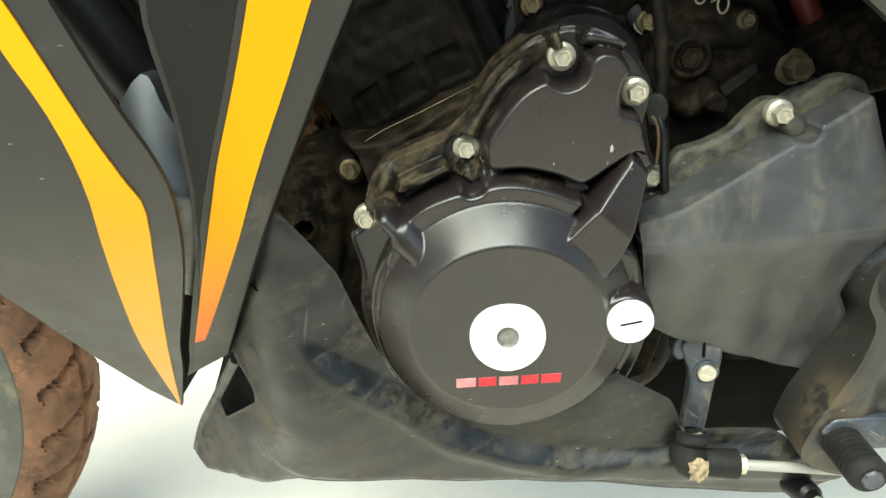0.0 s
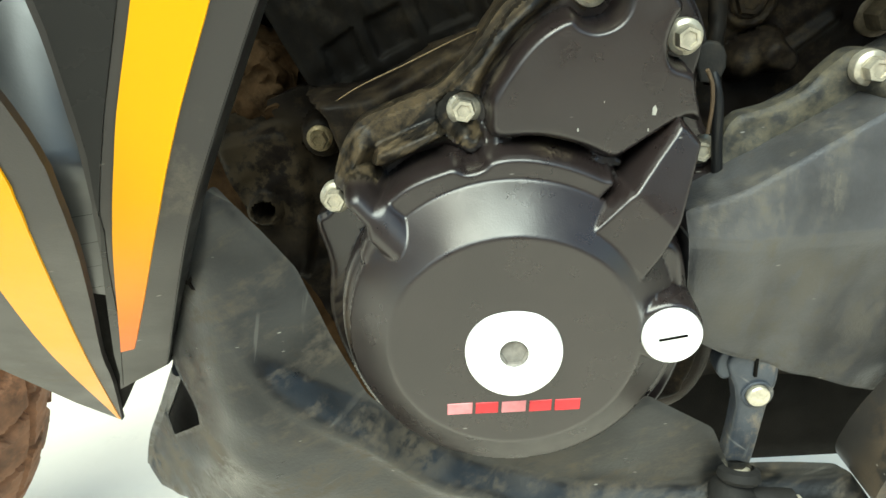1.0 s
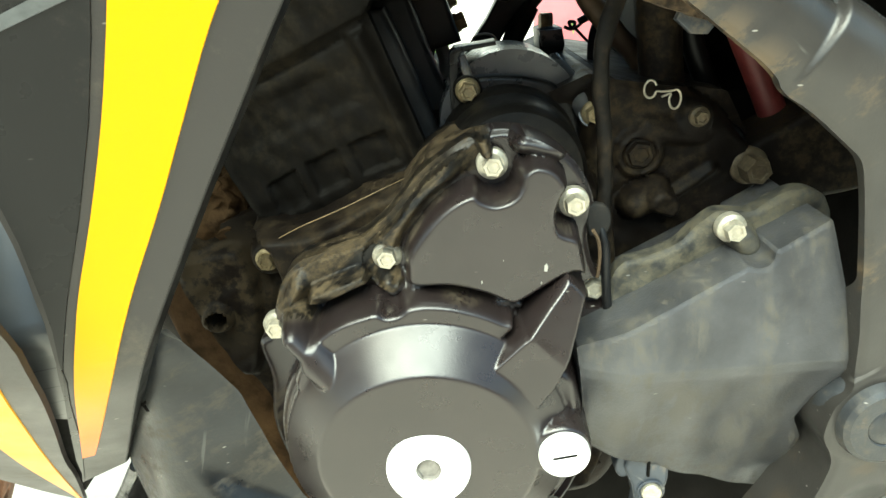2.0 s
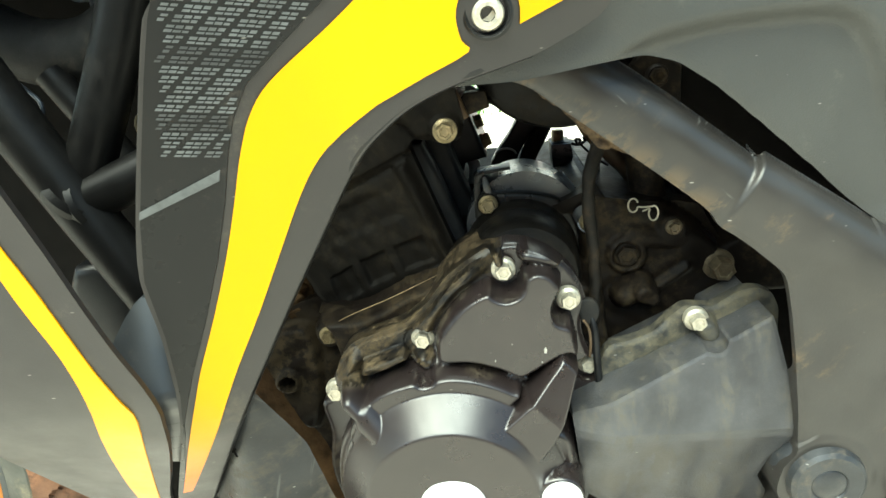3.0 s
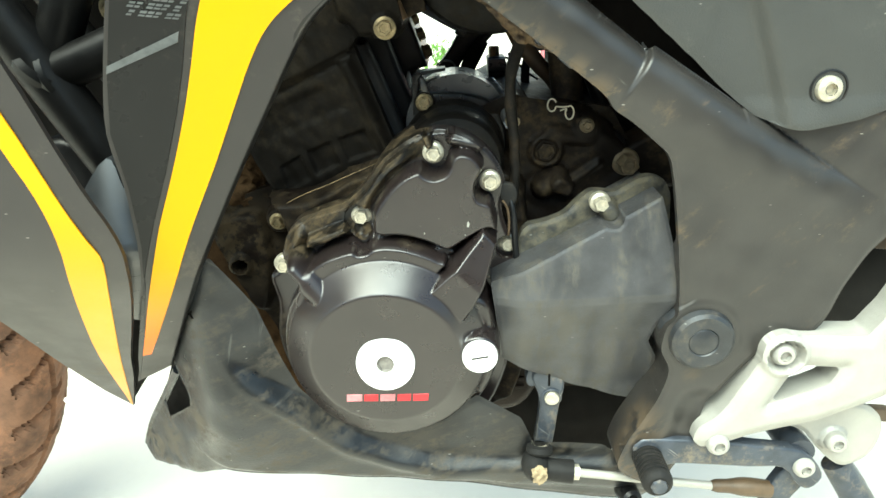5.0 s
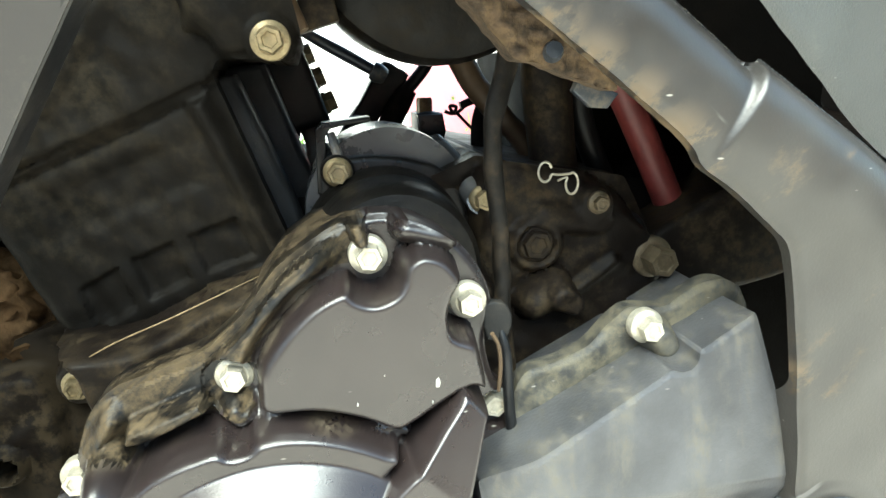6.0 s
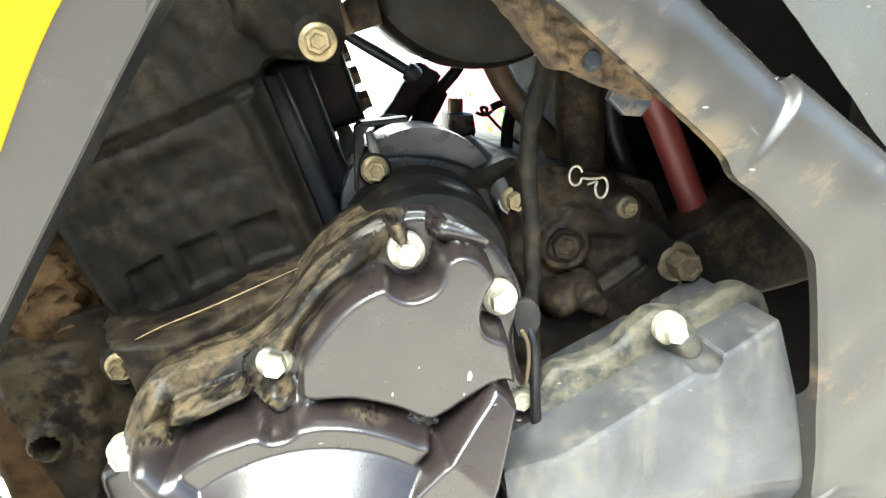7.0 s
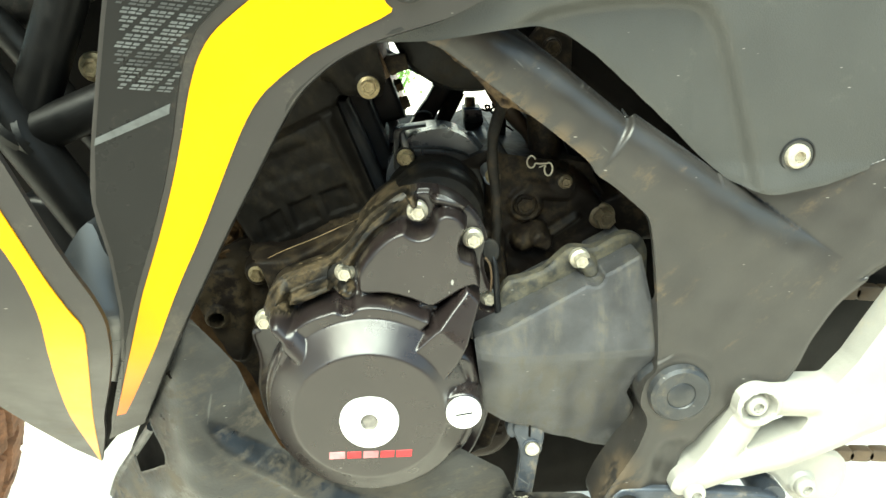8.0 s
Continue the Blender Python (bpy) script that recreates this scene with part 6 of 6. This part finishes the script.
# spring clip
bm = bmesh.new()
loop = [(0.1165 + 0.0030 * math.cos(a), 0.0885, 0.5060 + 0.0042 * math.sin(a)) for a in np.linspace(0.4, 6.0, 12)]
loop += [(0.1225, 0.0885, 0.5045)] + [(0.1285 + 0.0028 * math.cos(a), 0.0885, 0.5005 + 0.0046 * math.sin(a)) for a in np.linspace(2.0, -3.8, 12)] + [(0.1220, 0.0885, 0.5020)]
tube(bm, loop, 0.00055, 8, 3)
part("hose_clip", bm, ZINC, bike, "bright bent-wire hose clip")
bm = bmesh.new()
plate(bm, curve([(0.0785, 0.4635), (0.086, 0.4645), (0.0895, 0.459), (0.088, 0.451), (0.080, 0.450)], 2), 0.046, 0.050, 0.001)
part("wire_clip", bm, RUBBER, bike)
bm = bmesh.new()
tube(bm, [(0.0795, 0.038, 0.456), (0.0825, 0.040, 0.450), (0.0838, 0.042, 0.441), (0.0835, 0.044, 0.430)], 0.0008, 8)
part("wire_strap", bm, OCHRE, bike)
bm = bmesh.new()
plate(bm, curve([(0.1546, 0.4839), (0.1659, 0.4822), (0.1709, 0.4725), (0.1584, 0.4690), (0.1495, 0.4761)], 3), 0.0990, 0.120, 0.003)
part("switch_housing", bm, BLACK, bike, "slate-black switch housing")
bm = bmesh.new()
plate(bm, [(0.1180, 0.5470), (0.1237, 0.5426), (0.1329, 0.5385), (0.1288, 0.5333), (0.1220, 0.5338), (0.1150, 0.5400)], 0.0545, 0.0580, 0.0008)
part("sheet_tab", bm, STEEL, fr, "dull grey sheet tab")
# engine mount behind the frame
bm = bmesh.new()
plate(bm, curve([(0.1660, 0.448), (0.1620, 0.4635), (0.1700, 0.4740), (0.1870, 0.4830), (0.2090, 0.4945), (0.25, 0.505), (0.26, 0.46), (0.22, 0.445), (0.1900, 0.4440)], 3), 0.093, 0.150, 0.004)
part("engine_mount", bm, CASE, bike, "grimy engine mounting lug")
LIP_LINE = curve([(0.052, 0.590), (0.066, 0.576), (0.082, 0.560), (0.089, 0.552), (0.103, 0.548), (0.114, 0.543), (0.123, 0.5395), (0.126, 0.5420), (0.108, 0.566), (0.075, 0.600)], 6)
crumb = np.vectorize(lambda x, z, k: noise.noise((x * k, 3.1, z * k)))


def lip_d(X, Z):
    return sd_poly(LIP_LINE, X, Z) + 0.0016 * crumb(X, Z, 160.0) + 0.0008 * crumb(X, Z, 420.0)


field("rail_lip", 0.046, 0.148, 0.514, 0.606, 0.0009, lambda X, Z: rim(lip_d(X, Z), 0.039, 0.008, 0.006) + 0.0028 * crumb(X, Z, 110.0) + 0.0016 * crumb(X, Z, 330.0), lip_d, 0.052, RUST, fr, "rusty mud-caked lower lip")
bm = bmesh.new()
lathe(bm, [(0, -0.003), (0.0028, -0.0024), (0.0034, 0), (0.0034, 0.006)], 16, (0.1015, 0.038, 0.5535), (0.2, 1, -0.2))
part("grommet", bm, STEEL, fr)
bolts(bolt_mesh(0.0045, 0.0060, 0.006, CASE, "bracket_bolt"), [(0.121, 0.055, 0.584, 0)], fr)
bm = bmesh.new()
plate(bm, [(0.108, 0.590), (0.116, 0.600), (0.134, 0.588), (0.134, 0.570), (0.124, 0.568)], 0.056, 0.062, 0.002)
part("panel_tab", bm, CASE, fr)

# ---- dried mud and a straw caught on the engine ----
bm = bmesh.new()
bmesh.ops.create_icosphere(bm, subdivisions=5, radius=0.027, matrix=Matrix.Translation((-0.1135, 0.127, 0.4490)) @ Matrix.Diagonal((0.85, 0.9, 1.10, 1)))
for v in bm.verts:
    v.co += 0.006 * Vector(noise.noise_vector(v.co * 70)) + 0.0030 * Vector(noise.noise_vector(v.co * 240))
mud = part("mud_clod", bm, CLOD, None, "", 60)
tagged(mud, "dry brown clod of mud stuck beside the cylinder", "mud")
STRAW_LINE = [(-0.073, 0.070, 0.4455), (-0.056, 0.0655, 0.4550), (-0.0345, 0.066, 0.4630), (-0.0140, 0.070, 0.4705), (-0.0005, 0.078, 0.4740)]
bm = bmesh.new()
tube(bm, STRAW_LINE, [0.0002, 0.0003, 0.0003, 0.00025, 0.0002], 6)
straw = part("straw", bm, STRAW, None)
tagged(straw, "thin dry straw caught on the dusty engine", "straw")

# ---- beyond the motorcycle ----
# added out of view behind the camera, to dim and redden what the bike reflects
bm = bmesh.new()
box(bm, -8, 8, -3.4, -3.15, GROUND - 0.1, 1.5, 0.01)
tagged(part("wall_unseen", bm, UNSEEN_WALL, None), "unseen ochre wall added opposite the motorcycle to dim and tint reflections", "wall", kind="structure")
bm = bmesh.new()
box(bm, -7, 7, 5.0, 5.2, GROUND - 0.1, 2.6, 0.01)
tagged(part("wall_far", bm, WALL, None), "white-washed wall in bright daylight", "wall", kind="structure")
bm = bmesh.new()
box(bm, 0.62, 1.12, 4.2, 4.32, GROUND - 0.05, 0.62, 0.02)
tagged(part("low_wall", bm, PINK, None), "low pink painted wall in bright daylight", "wall", kind="structure")
rng = random.Random(7)
def bush(x, y, size, leaves):
    bm = bmesh.new()
    for k in range(6):
        a = rng.uniform(0, 6.28)
        tube(bm, [(0, 0, 0), (0.3 * size * math.cos(a), 0.3 * size * math.sin(a), 0.5 * size), (0.5 * size * math.cos(a), 0.5 * size * math.sin(a), size)], [0.008, 0.005, 0.002], 6, 3)
    for k in range(leaves):
        p = Vector((rng.gauss(0, 0.3), rng.gauss(0, 0.3), abs(rng.gauss(0.55, 0.28)))) * size
        m = Matrix.Translation(p) @ Euler((rng.uniform(0, 6), rng.uniform(0, 6), rng.uniform(0, 6))).to_matrix().to_4x4()
        L = size * rng.uniform(0.06, 0.13)
        q = [m @ Vector(c) for c in ((-L, 0, 0), (0, L * 0.4, 0.1 * L), (L, 0, 0), (0, -L * 0.4, 0.1 * L))]
        bm.faces.new([bm.verts.new(c) for c in q])
    ob = part("bush", bm, LEAF, None)
    ob.location = (x, y, GROUND)
    return tagged(ob, "small green leafy bush by the wall", "bush", "bushes by the wall")


bush(1.10, 4.3, 0.36, 260)
bush(1.42, 4.1, 0.22, 200)
bush(-0.05, 4.6, 0.22, 160)
for k in range(9):
    bm = bmesh.new()
    a, x, y = rng.uniform(-0.5, 0.5), rng.uniform(-0.25, 0.45), rng.uniform(0.45, 1.0)
    L = rng.uniform(0.02, 0.05)
    z = GROUND + 0.006
    tube(bm, [(x, y, z), (x + L * math.cos(a), y + L * math.sin(a), z + 0.003), (x + 2 * L * math.cos(a), y + 2 * L * math.sin(a) + 0.008, z)], 0.0016, 6, 3)
    tagged(part("twig", bm, STRAW, None), "dry twig lying on the pale ground", "twig", "twigs on the ground")
